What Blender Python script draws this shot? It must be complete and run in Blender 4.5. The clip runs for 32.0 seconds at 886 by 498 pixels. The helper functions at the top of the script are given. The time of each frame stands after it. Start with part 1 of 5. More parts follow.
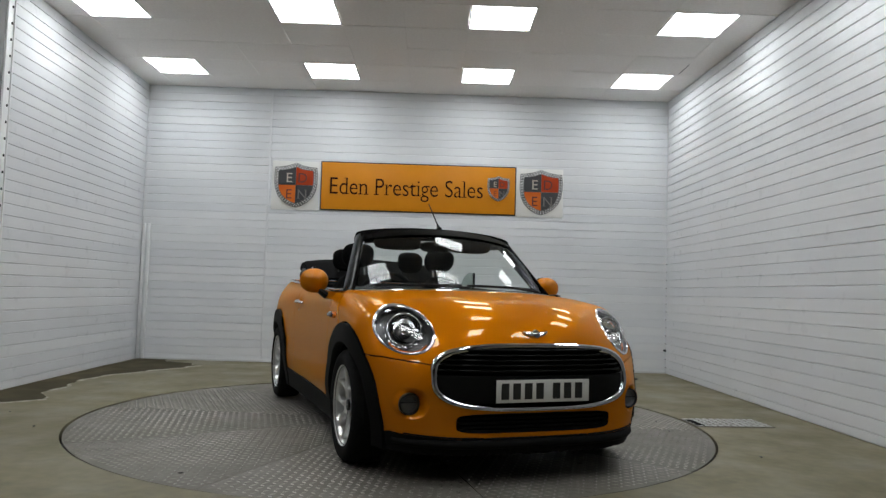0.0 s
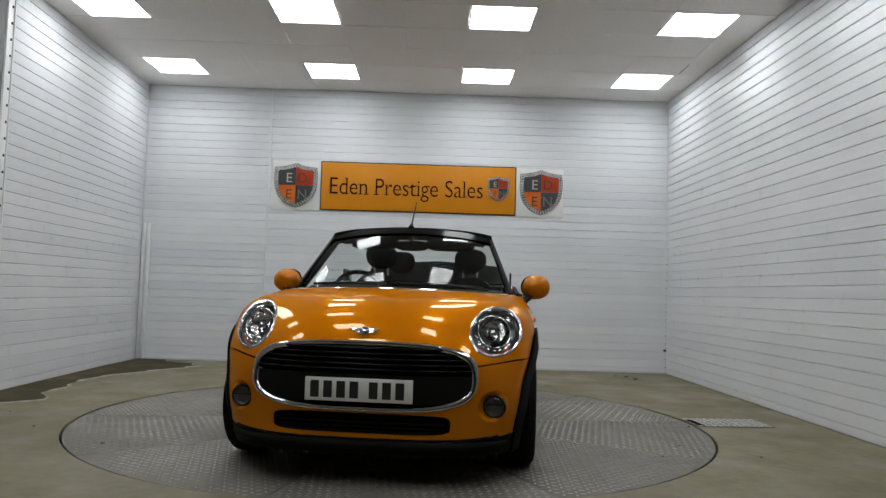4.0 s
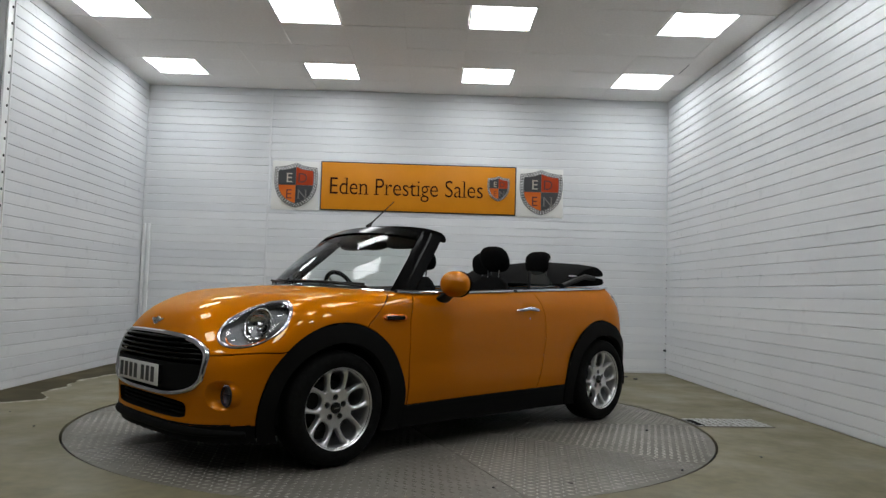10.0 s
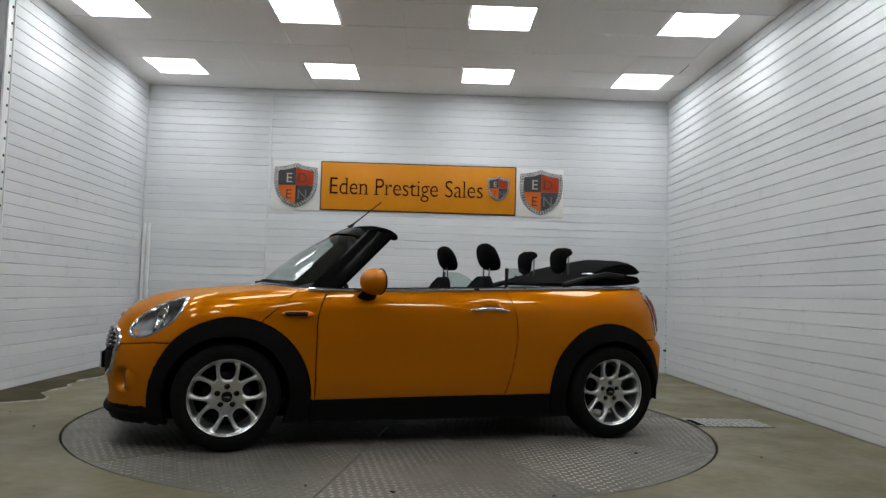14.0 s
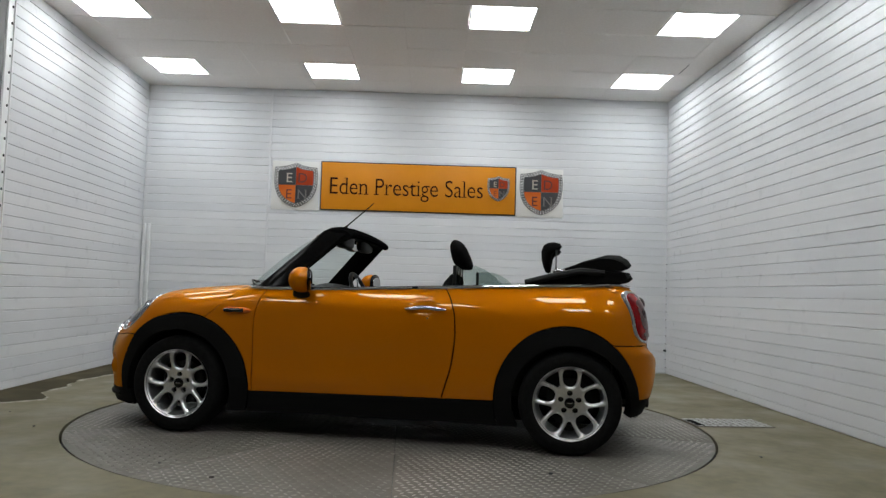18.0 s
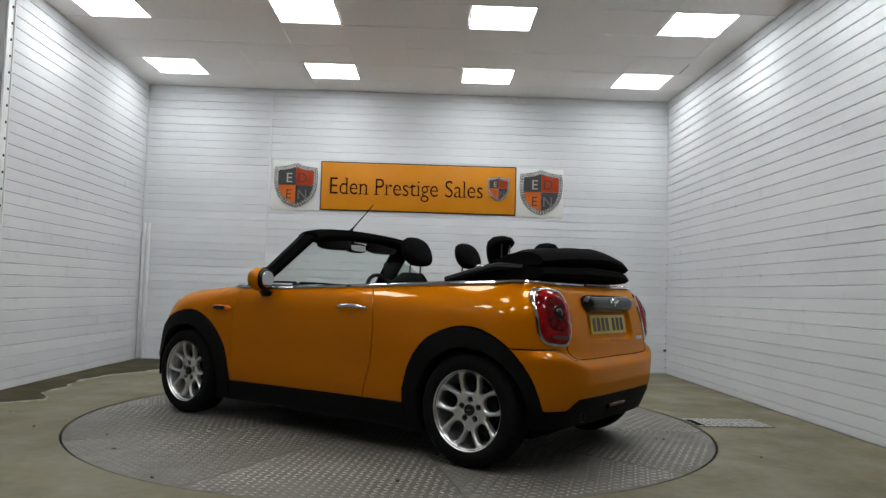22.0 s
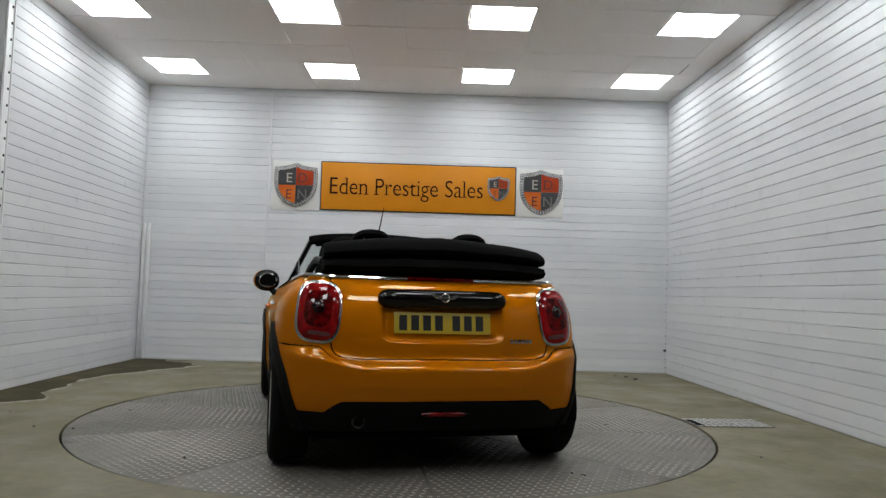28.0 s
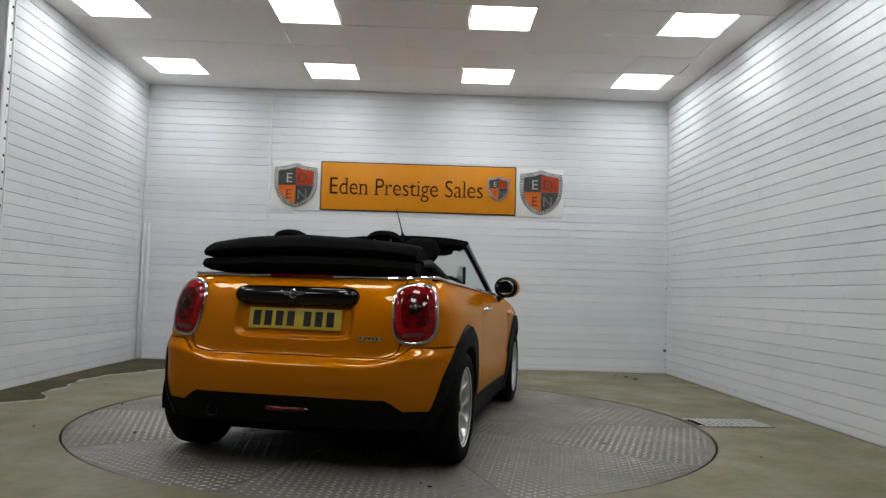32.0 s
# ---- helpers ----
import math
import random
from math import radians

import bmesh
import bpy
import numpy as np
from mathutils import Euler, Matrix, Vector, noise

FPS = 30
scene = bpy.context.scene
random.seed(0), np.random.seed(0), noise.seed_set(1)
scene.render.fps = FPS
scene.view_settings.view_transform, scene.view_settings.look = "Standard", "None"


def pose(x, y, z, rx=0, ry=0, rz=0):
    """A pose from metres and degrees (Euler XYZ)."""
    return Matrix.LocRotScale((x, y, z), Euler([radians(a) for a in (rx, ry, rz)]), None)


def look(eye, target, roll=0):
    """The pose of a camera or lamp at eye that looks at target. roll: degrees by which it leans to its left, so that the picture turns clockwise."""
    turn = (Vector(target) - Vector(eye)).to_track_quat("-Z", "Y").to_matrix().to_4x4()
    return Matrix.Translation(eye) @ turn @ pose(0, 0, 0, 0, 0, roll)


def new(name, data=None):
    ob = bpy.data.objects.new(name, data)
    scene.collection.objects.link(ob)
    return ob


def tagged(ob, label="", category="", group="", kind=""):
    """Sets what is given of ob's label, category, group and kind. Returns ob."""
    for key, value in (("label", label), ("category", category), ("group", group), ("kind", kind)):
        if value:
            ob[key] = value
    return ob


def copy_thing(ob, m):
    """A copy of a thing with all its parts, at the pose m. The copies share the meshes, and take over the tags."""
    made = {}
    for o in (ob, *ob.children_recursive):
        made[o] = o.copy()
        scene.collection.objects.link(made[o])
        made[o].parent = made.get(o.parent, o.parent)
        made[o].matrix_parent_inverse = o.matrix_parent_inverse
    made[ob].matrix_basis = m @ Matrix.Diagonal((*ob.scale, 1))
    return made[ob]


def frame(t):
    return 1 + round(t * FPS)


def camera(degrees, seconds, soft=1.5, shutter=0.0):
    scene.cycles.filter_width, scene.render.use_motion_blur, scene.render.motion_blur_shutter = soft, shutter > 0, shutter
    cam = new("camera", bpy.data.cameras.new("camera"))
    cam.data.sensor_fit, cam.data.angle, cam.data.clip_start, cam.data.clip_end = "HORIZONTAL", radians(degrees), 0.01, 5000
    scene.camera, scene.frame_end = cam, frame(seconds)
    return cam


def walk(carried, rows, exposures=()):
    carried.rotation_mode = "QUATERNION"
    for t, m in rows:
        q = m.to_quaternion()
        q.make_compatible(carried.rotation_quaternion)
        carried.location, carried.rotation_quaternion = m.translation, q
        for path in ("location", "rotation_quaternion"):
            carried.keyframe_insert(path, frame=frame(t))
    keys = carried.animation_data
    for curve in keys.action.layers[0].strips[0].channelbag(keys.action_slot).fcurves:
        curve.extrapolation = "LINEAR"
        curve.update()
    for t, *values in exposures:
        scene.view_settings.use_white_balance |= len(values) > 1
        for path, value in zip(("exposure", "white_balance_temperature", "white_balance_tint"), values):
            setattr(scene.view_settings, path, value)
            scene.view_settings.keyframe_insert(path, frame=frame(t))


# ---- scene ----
# The camera stands still in front of a turntable.
SECONDS = 32.0
cam = camera(62.67, SECONDS, soft=1.4)
EYE = Vector((0.2285, -5.4877, 0.9395))
YAW, PITCH, ROLL = -0.0132, 0.06, 1.72
AIM = EYE + 4 * Vector((-math.sin(YAW) * math.cos(PITCH), math.cos(YAW) * math.cos(PITCH), math.sin(PITCH)))
walk(cam, [(0.0, look(EYE, AIM, ROLL)), (SECONDS, look(EYE, AIM, ROLL))], exposures=[(0.0, 0.0), (14.0, 0.0), (17.0, 0.10), (SECONDS, 0.10)])

# The room, in metres: the turntable's centre is the origin.
BACK, LEFT, RIGHT, CEIL, REAR = 3.794, -3.488, 3.229, 3.501, -8.2
DISC_R = 2.218
TILE = 0.6078
LIGHT_X, LIGHT_Y = -3.149, 0.834
PANEL_GLOW = 13.5

world = bpy.data.worlds.new("world")
world.use_nodes = True
world.node_tree.nodes["Background"].inputs[0].default_value = (0.05, 0.05, 0.055, 1)
world.node_tree.nodes["Background"].inputs[1].default_value = 0.2
scene.world = world


# ---- materials ----
def material(name, colour, rough=0.5, metal=0.0, coat=0.0, spec=0.5):
    m = bpy.data.materials.new(name)
    m.use_nodes = True
    b = m.node_tree.nodes["Principled BSDF"]
    b.inputs["Base Color"].default_value = (*colour, 1)
    b.inputs["Roughness"].default_value = rough
    b.inputs["Metallic"].default_value = metal
    b.inputs["Coat Weight"].default_value = coat
    b.inputs["Coat Roughness"].default_value = 0.03
    b.inputs["Specular IOR Level"].default_value = spec
    return m


def node(m, kind, **inputs):
    n = m.node_tree.nodes.new(kind)
    for key, value in inputs.items():
        n.inputs[key.replace("_", " ")].default_value = value
    return n


def wire(m, a, out, b, into):
    m.node_tree.links.new(a.outputs[out], b.inputs[into])


def bsdf(m):
    return m.node_tree.nodes["Principled BSDF"]


def ramp(m, stops):
    r = m.node_tree.nodes.new("ShaderNodeValToRGB")
    while len(r.color_ramp.elements) < len(stops):
        r.color_ramp.elements.new(0.5)
    for e, (p, c) in zip(r.color_ramp.elements, stops):
        e.position, e.color = p, (*c, 1)
    return r


def grained(m, scale, colours, detail=6.0, distortion=0.0, into="Base Color", coords="Object"):
    """Noise at one scale, ramped between colours, into an input of the material."""
    co = node(m, "ShaderNodeTexCoord")
    n = node(m, "ShaderNodeTexNoise", Scale=scale, Detail=detail, Distortion=distortion)
    wire(m, co, coords, n, "Vector")
    r = ramp(m, colours)
    wire(m, n, "Fac", r, "Fac")
    if into:
        wire(m, r, "Color", bsdf(m), into)
    return r, n, co


def bumped(m, height, out, strength=0.3, distance=0.01):
    b = node(m, "ShaderNodeBump", Strength=strength, Distance=distance)
    wire(m, height, out, b, "Height")
    wire(m, b, "Normal", bsdf(m), "Normal")
    return b


def grey(v):
    return (v, v, v)


# white plastic cladding, each board a touch different
CLAD = material("white_cladding", (0.66, 0.67, 0.69), 0.36, spec=0.075)
info = node(CLAD, "ShaderNodeObjectInfo")
r0 = ramp(CLAD, [(0.0, (0.625, 0.64, 0.665)), (1.0, (0.685, 0.695, 0.71))])
wire(CLAD, info, "Random", r0, "Fac")
r1, n1, c1 = grained(CLAD, 1.3, [(0.3, grey(0.93)), (0.7, grey(1.0))], into="")
mix = node(CLAD, "ShaderNodeMixRGB", Fac=1.0)
mix.blend_type = "MULTIPLY"
wire(CLAD, r0, "Color", mix, "Color1")
wire(CLAD, r1, "Color", mix, "Color2")
wire(CLAD, mix, "Color", bsdf(CLAD), "Base Color")
r2, n2, c2 = grained(CLAD, 9.0, [(0.3, grey(0.26)), (0.75, grey(0.38))], into="Roughness")
place = node(CLAD, "ShaderNodeNewGeometry")
wire(CLAD, place, "Position", n1, "Vector")
wire(CLAD, place, "Position", n2, "Vector")
bumped(CLAD, n1, "Fac", 0.05, 0.02)

JOINT = material("cladding_groove", (0.50, 0.51, 0.52), 0.7)
TRIM = material("white_trim", (0.72, 0.73, 0.74), 0.4)
grained(TRIM, 6.0, [(0.3, (0.66, 0.67, 0.68)), (0.7, (0.75, 0.76, 0.77))])
CEILING = material("ceiling_tile", (0.5, 0.49, 0.47), 0.85)
grained(CEILING, 40.0, [(0.3, (0.83, 0.812, 0.79)), (0.7, (0.89, 0.872, 0.85))])
# unseen wall behind the camera, its dark colour stands in for unlit room
UNLIT_REAR = material("unlit_rear_dark", (0.06, 0.06, 0.06), 0.9, spec=0.2)
grained(UNLIT_REAR, 3.0, [(0.3, grey(0.05)), (0.7, grey(0.08))])

# walls past the cladding, greyed only to mute their reflection in the car
DIMMED_WALL = material("wall_dimmed_for_reflection", (0.2, 0.2, 0.2), 0.7, spec=0.2)
grained(DIMMED_WALL, 2.0, [(0.3, grey(0.17)), (0.7, grey(0.23))])
GLOW = material("light_diffuser", (0.9, 0.9, 0.9), 0.5)
bsdf(GLOW).inputs["Emission Color"].default_value = (0.95, 0.985, 1.0, 1)
bsdf(GLOW).inputs["Emission Strength"].default_value = PANEL_GLOW

# stained concrete
FLOOR = material("concrete_floor", (0.2, 0.18, 0.14), 0.5, spec=0.22)
ra, na, co = grained(FLOOR, 0.8, [(0.25, (0.130, 0.116, 0.068)), (0.75, (0.202, 0.180, 0.111))], 8.0, 0.4, into="")
rb, nb, _ = grained(FLOOR, 14.0, [(0.3, grey(0.80)), (0.7, grey(1.05))], 8.0, into="")
rc, nc, _ = grained(FLOOR, 3.1, [(0.60, grey(1.0)), (0.72, grey(0.78))], 5.0, into="")
mx = node(FLOOR, "ShaderNodeMixRGB", Fac=1.0)
mx.blend_type = "MULTIPLY"
wire(FLOOR, ra, "Color", mx, "Color1")
wire(FLOOR, rb, "Color", mx, "Color2")
my = node(FLOOR, "ShaderNodeMixRGB", Fac=1.0)
my.blend_type = "MULTIPLY"
wire(FLOOR, mx, "Color", my, "Color1")
wire(FLOOR, rc, "Color", my, "Color2")
wire(FLOOR, my, "Color", bsdf(FLOOR), "Base Color")
grained(FLOOR, 2.2, [(0.3, grey(0.33)), (0.7, grey(0.6))], into="Roughness")
bumped(FLOOR, nb, "Fac", 0.12, 0.01)

WET = material("damp_concrete", (0.075, 0.068, 0.05), 0.9, spec=0.06)
grained(WET, 2.6, [(0.3, (0.040, 0.034, 0.021)), (0.5, (0.062, 0.054, 0.034)), (0.72, (0.098, 0.086, 0.055))], 8.0, 0.5)
TIDE = material("dried_tide_mark", (0.34, 0.32, 0.27), 0.7)
grained(TIDE, 20.0, [(0.35, (0.20, 0.18, 0.13)), (0.6, (0.46, 0.44, 0.39))])

STEEL = material("tread_steel", (0.26, 0.255, 0.24), 0.5, 0.2, spec=0.3)
grained(STEEL, 1.6, [(0.2, (0.094, 0.087, 0.072)), (0.75, (0.162, 0.152, 0.130))], 8.0, 0.6)
rs, ns, _ = grained(STEEL, 7.0, [(0.25, grey(0.42)), (0.7, grey(0.62))], 8.0, into="Roughness")
bumped(STEEL, ns, "Fac", 0.05, 0.01)
STUD = material("worn_stud_steel", (0.5, 0.49, 0.47), 0.40, 0.6, spec=0.4)
grained(STUD, 1.4, [(0.36, (0.125, 0.118, 0.102)), (0.66, (0.40, 0.382, 0.345))], 6.0)
for m in (STEEL, STUD):
    which = node(m, "ShaderNodeObjectInfo")
    scaled = node(m, "ShaderNodeMath")
    scaled.operation, scaled.inputs[1].default_value = "MULTIPLY", 9.0
    wire(m, which, "Random", scaled, 0)
    for n in list(m.node_tree.nodes):
        if n.type == "TEX_NOISE":
            n.noise_dimensions = "4D"
            wire(m, scaled, 0, n, "W")
GAP = material("dark_gap", grey(0.004), 0.9, spec=0.05)
SEAM = material("sheet_joint", grey(0.05), 0.6)
GRATE = material("galvanised_grate", (0.42, 0.42, 0.42), 0.4, 0.7)
grained(GRATE, 30.0, [(0.3, grey(0.34)), (0.7, grey(0.52))])

# car
PAINT = material("orange_paint", (0.500, 0.142, 0.0004), 0.36, 0.30, 0.0, 0.0)
grained(PAINT, 900.0, [(0.3, (0.485, 0.137, 0.0003)), (0.7, (0.515, 0.147, 0.0005))], 2.0)
bsdf(PAINT).inputs["Specular Tint"].default_value = (1.0, 0.84, 0.16, 1)
# clear lacquer over the flaked paint: a sharp gloss that grows towards grazing angles
lacquer = node(PAINT, "ShaderNodeBsdfGlossy", Color=(1.0, 0.98, 0.76, 1), Roughness=0.018)
facing = node(PAINT, "ShaderNodeLayerWeight", Blend=0.5)
power = node(PAINT, "ShaderNodeMath")
power.operation, power.inputs[1].default_value = "POWER", 5.0
amount = node(PAINT, "ShaderNodeMath")
amount.operation, amount.inputs[1].default_value, amount.inputs[2].default_value = "MULTIPLY_ADD", 0.42, 0.040
wire(PAINT, facing, "Facing", power, 0)
wire(PAINT, power, 0, amount, 0)
over = node(PAINT, "ShaderNodeMixShader")
wire(PAINT, amount, 0, over, 0)
wire(PAINT, bsdf(PAINT), "BSDF", over, 1)
wire(PAINT, lacquer, "BSDF", over, 2)
wire(PAINT, over, 0, PAINT.node_tree.nodes["Material Output"], "Surface")
BLACK_GLOSS = material("black_gloss", grey(0.003), 0.04, 0.0, 0.0, 0.38)
PILLAR = material("satin_black", grey(0.0025), 0.13, 0.0, 0.0, 0.03)
grained(PILLAR, 300.0, [(0.3, grey(0.003)), (0.7, grey(0.006))], 2.0)
HEADBLACK = material("matte_black_header", grey(0.004), 0.5, 0.0, 0.0, 0.0)
grained(HEADBLACK, 300.0, [(0.3, grey(0.003)), (0.7, grey(0.006))], 2.0)
CLADDING = material("black_arch_plastic", (0.005, 0.005, 0.0055), 0.65, spec=0.08)
rp, npl, _ = grained(CLADDING, 500.0, [(0.3, grey(0.004)), (0.7, grey(0.007))], 2.0)
bumped(CLADDING, npl, "Fac", 0.15, 0.001)
CHROME = material("chrome", (0.66, 0.66, 0.67), 0.06, 1.0)
PIPE = material("exhaust_steel", (0.05, 0.05, 0.05), 0.40, 1.0)
PIPE_GREY = material("grey_steel_post", (0.16, 0.16, 0.165), 0.35, 0.8)
ALLOY = material("silver_alloy", (0.72, 0.72, 0.73), 0.28, 0.88, 0.0)
grained(ALLOY, 60.0, [(0.3, grey(0.68)), (0.7, grey(0.76))])
TYRE = material("tyre_rubber", grey(0.005), 0.85, spec=0.1)
grained(TYRE, 40.0, [(0.3, grey(0.004)), (0.7, grey(0.008))])
CLOTH = material("black_cloth", grey(0.004), 0.95, spec=0.05)
rcl, ncl, _ = grained(CLOTH, 260.0, [(0.3, grey(0.003)), (0.7, grey(0.006))], 3.0)
bumped(CLOTH, ncl, "Fac", 0.3, 0.002)
TRIMBLACK = material("black_interior_plastic", grey(0.006), 0.55, spec=0.2)
grained(TRIMBLACK, 200.0, [(0.3, grey(0.005)), (0.7, grey(0.009))])
RED = material("red_lens", (0.35, 0.006, 0.008), 0.06, 0.0, 0.0, 0.4)
grained(RED, 16.0, [(0.35, (0.15, 0.0025, 0.004)), (0.65, (0.30, 0.006, 0.007))], 2.0)
DARKRED = material("dark_red_lens", (0.055, 0.0015, 0.002), 0.06, 0.0, 0.0, 0.4)
grained(DARKRED, 30.0, [(0.4, (0.045, 0.001, 0.0015)), (0.65, (0.14, 0.002, 0.003))], 2.0)
AMBER = material("amber_lens", (0.75, 0.16, 0.01), 0.15, 0.0, 1.0)
SILVER = material("lamp_reflector", grey(0.78), 0.10, 1.0)
PLATE_W = material("white_plate", (0.62, 0.62, 0.60), 0.35)
PLATE_Y = material("yellow_plate", (0.52, 0.37, 0.03), 0.4)
INK = material("plate_ink", grey(0.012), 0.4)
SMOKE = material("smoked_red_lens", (0.012, 0.0015, 0.002), 0.05, 0.0, 0.0, 0.4)
GREYRED = material("grey_red_lens", (0.10, 0.035, 0.036), 0.12, 0.0, 0.0, 0.4)
MIRROR = material("mirror_glass", grey(0.55), 0.02, 1.0)


def glass(name, tint, rough=0.0):
    m = bpy.data.materials.new(name)
    m.use_nodes = True
    t = m.node_tree
    t.nodes.remove(t.nodes["Principled BSDF"])
    clear = t.nodes.new("ShaderNodeBsdfTransparent")
    clear.inputs[0].default_value = (*tint, 1)
    gloss = t.nodes.new("ShaderNodeBsdfGlossy")
    gloss.inputs["Roughness"].default_value = rough
    facing = t.nodes.new("ShaderNodeLayerWeight")
    facing.inputs[0].default_value = 0.5
    power = t.nodes.new("ShaderNodeMath")
    power.operation = "POWER"
    power.inputs[1].default_value = 5.0
    fres = t.nodes.new("ShaderNodeMath")
    fres.operation = "MULTIPLY_ADD"
    fres.inputs[1].default_value, fres.inputs[2].default_value = 0.70, 0.042
    t.links.new(facing.outputs["Facing"], power.inputs[0])
    t.links.new(power.outputs[0], fres.inputs[0])
    mixer = t.nodes.new("ShaderNodeMixShader")
    t.links.new(fres.outputs[0], mixer.inputs[0])
    t.links.new(clear.outputs[0], mixer.inputs[1])
    t.links.new(gloss.outputs[0], mixer.inputs[2])
    t.links.new(mixer.outputs[0], t.nodes["Material Output"].inputs[0])
    return m


GLASS = glass("windscreen_glass", (0.80, 0.86, 0.84))
LENS = glass("clear_lens", (0.90, 0.91, 0.92))

SIGN = material("orange_sign", (0.55, 0.205, 0.008), 0.4, spec=0.2)
grained(SIGN, 4.0, [(0.3, (0.53, 0.195, 0.007)), (0.7, (0.57, 0.215, 0.009))])
SIGN_INK = material("dark_brown_ink", (0.022, 0.006, 0.004), 0.8, spec=0.1)
BOARD = material("white_board", (0.66, 0.66, 0.64), 0.4)
CREST_DARK = material("crest_charcoal", (0.02, 0.022, 0.025), 0.4)
CREST_RED = material("crest_red", (0.42, 0.055, 0.012), 0.6, spec=0.15)
grained(CREST_RED, 2.2, [(0.35, (0.25, 0.026, 0.007)), (0.65, (0.44, 0.060, 0.014))], 1.0)
CREST_RIM = material("crest_silver", (0.17, 0.165, 0.16), 0.35, 0.5)
grained(CREST_RIM, 9.0, [(0.35, grey(0.10)), (0.65, grey(0.24))], 2.0)
CREST_CHECK = material("crest_check", grey(0.55), 0.3, 0.3)
CREST_ORANGE = material("crest_orange", (0.46, 0.085, 0.012), 0.6, spec=0.15)
grained(CREST_ORANGE, 2.6, [(0.35, (0.36, 0.050, 0.009)), (0.65, (0.54, 0.13, 0.018))], 1.0)
CREST_LINE = material("crest_letter_pale", (0.36, 0.33, 0.28), 0.5)


# ---- mesh helpers ----
def mesh_of(name, verts, faces, mat, smooth=True, normals=None):
    me = bpy.data.meshes.new(name)
    me.from_pydata([tuple(v) for v in verts], [], [tuple(f) for f in faces])
    me.materials.append(mat)
    me.polygons.foreach_set("use_smooth", [smooth] * len(me.polygons))
    if normals is not None:
        me.normals_split_custom_set_from_vertices([tuple(n) for n in normals])
    me.update()
    return me


def mesh_bm(name, bm, mat, smooth=False):
    bmesh.ops.recalc_face_normals(bm, faces=bm.faces)
    me = bpy.data.meshes.new(name)
    bm.to_mesh(me)
    bm.free()
    me.materials.append(mat)
    if smooth:
        me.polygons.foreach_set("use_smooth", [True] * len(me.polygons))
        me.set_sharp_from_angle(angle=radians(38))
    return me


def part(name, data, parent, label="", at=None):
    """One mesh object under a thing or a part."""
    ob = new(name, data)
    ob.parent = parent
    if at is not None:
        ob.matrix_basis = at
    if label:
        tagged(ob, label)
    return ob


def thing(name, label, category, group="", kind="", data=None, at=None):
    ob = tagged(new(name, data), label, category, group, kind)
    if at is not None:
        ob.matrix_basis = at
    return ob


def box_bm(size, centre=(0, 0, 0), bevel=0.0, segs=2, bm=None):
    out = bm or bmesh.new()
    made = bmesh.ops.create_cube(out, size=1)["verts"]
    for v in made:
        v.co = Vector((v.co.x * size[0] + centre[0], v.co.y * size[1] + centre[1], v.co.z * size[2] + centre[2]))
    if bevel:
        edges = list({e for v in made for e in v.link_edges})
        bmesh.ops.bevel(out, geom=edges, offset=bevel, segments=segs, affect="EDGES", profile=0.5)
    return out


def box(name, size, centre, mat, bevel=0.0, segs=2, smooth=True):
    return mesh_bm(name, box_bm(size, centre, bevel, segs), mat, smooth and bevel > 0)


def lathe(name, profile, mat, n=48, axis="y", smooth=True, closed=False):
    """A profile of (radius, along) turned about an axis."""
    verts, faces = [], []
    k = len(profile)
    for i in range(n):
        a = 2 * math.pi * i / n
        for r, h in profile:
            p = (r * math.cos(a), h, r * math.sin(a))
            if axis == "z":
                p = (p[0], p[2], p[1])
            if axis == "x":
                p = (p[1], p[0], p[2])
            verts.append(p)
    for i in range(n):
        for j in range(k if closed else k - 1):
            a, b = i * k + j, i * k + (j + 1) % k
            c, d = ((i + 1) % n) * k + (j + 1) % k, ((i + 1) % n) * k + j
            faces.append((a, b, c, d))
    bm = bmesh.new()
    me = mesh_of(name, verts, faces, mat)
    bm.from_mesh(me)
    bmesh.ops.remove_doubles(bm, verts=bm.verts, dist=1e-5)
    bpy.data.meshes.remove(me)
    return mesh_bm(name, bm, mat, smooth)


def sweep(name, points, mat, radius=0.01, n=10, closed=False, flat=1.0, up=(0, 0, 1)):
    """A rod of round (or flattened) section along points."""
    pts = [Vector(p) for p in points]
    radii = radius if isinstance(radius, (list, tuple)) else [radius] * len(pts)
    up = Vector(up)
    verts, faces = [], []
    m = len(pts)
    for i, p in enumerate(pts):
        a = pts[(i - 1) % m] if closed or i else p
        b = pts[(i + 1) % m] if closed or i < m - 1 else p
        way = (b - a).normalized()
        side = way.cross(up)
        side = side.normalized() if side.length > 1e-4 else Vector((1, 0, 0))
        top = side.cross(way).normalized()
        for j in range(n):
            w = 2 * math.pi * j / n
            verts.append(p + side * math.cos(w) * radii[i] + top * math.sin(w) * radii[i] * flat)
    for i in range(m if closed else m - 1):
        for j in range(n):
            faces.append((i * n + j, i * n + (j + 1) % n, ((i + 1) % m) * n + (j + 1) % n, ((i + 1) % m) * n + j))
    if not closed:
        faces += [tuple(range(n)), tuple(range((m - 1) * n, m * n))]
    bm = bmesh.new()
    me = mesh_of(name, verts, faces, mat)
    bm.from_mesh(me)
    bpy.data.meshes.remove(me)
    return mesh_bm(name, bm, mat, True)


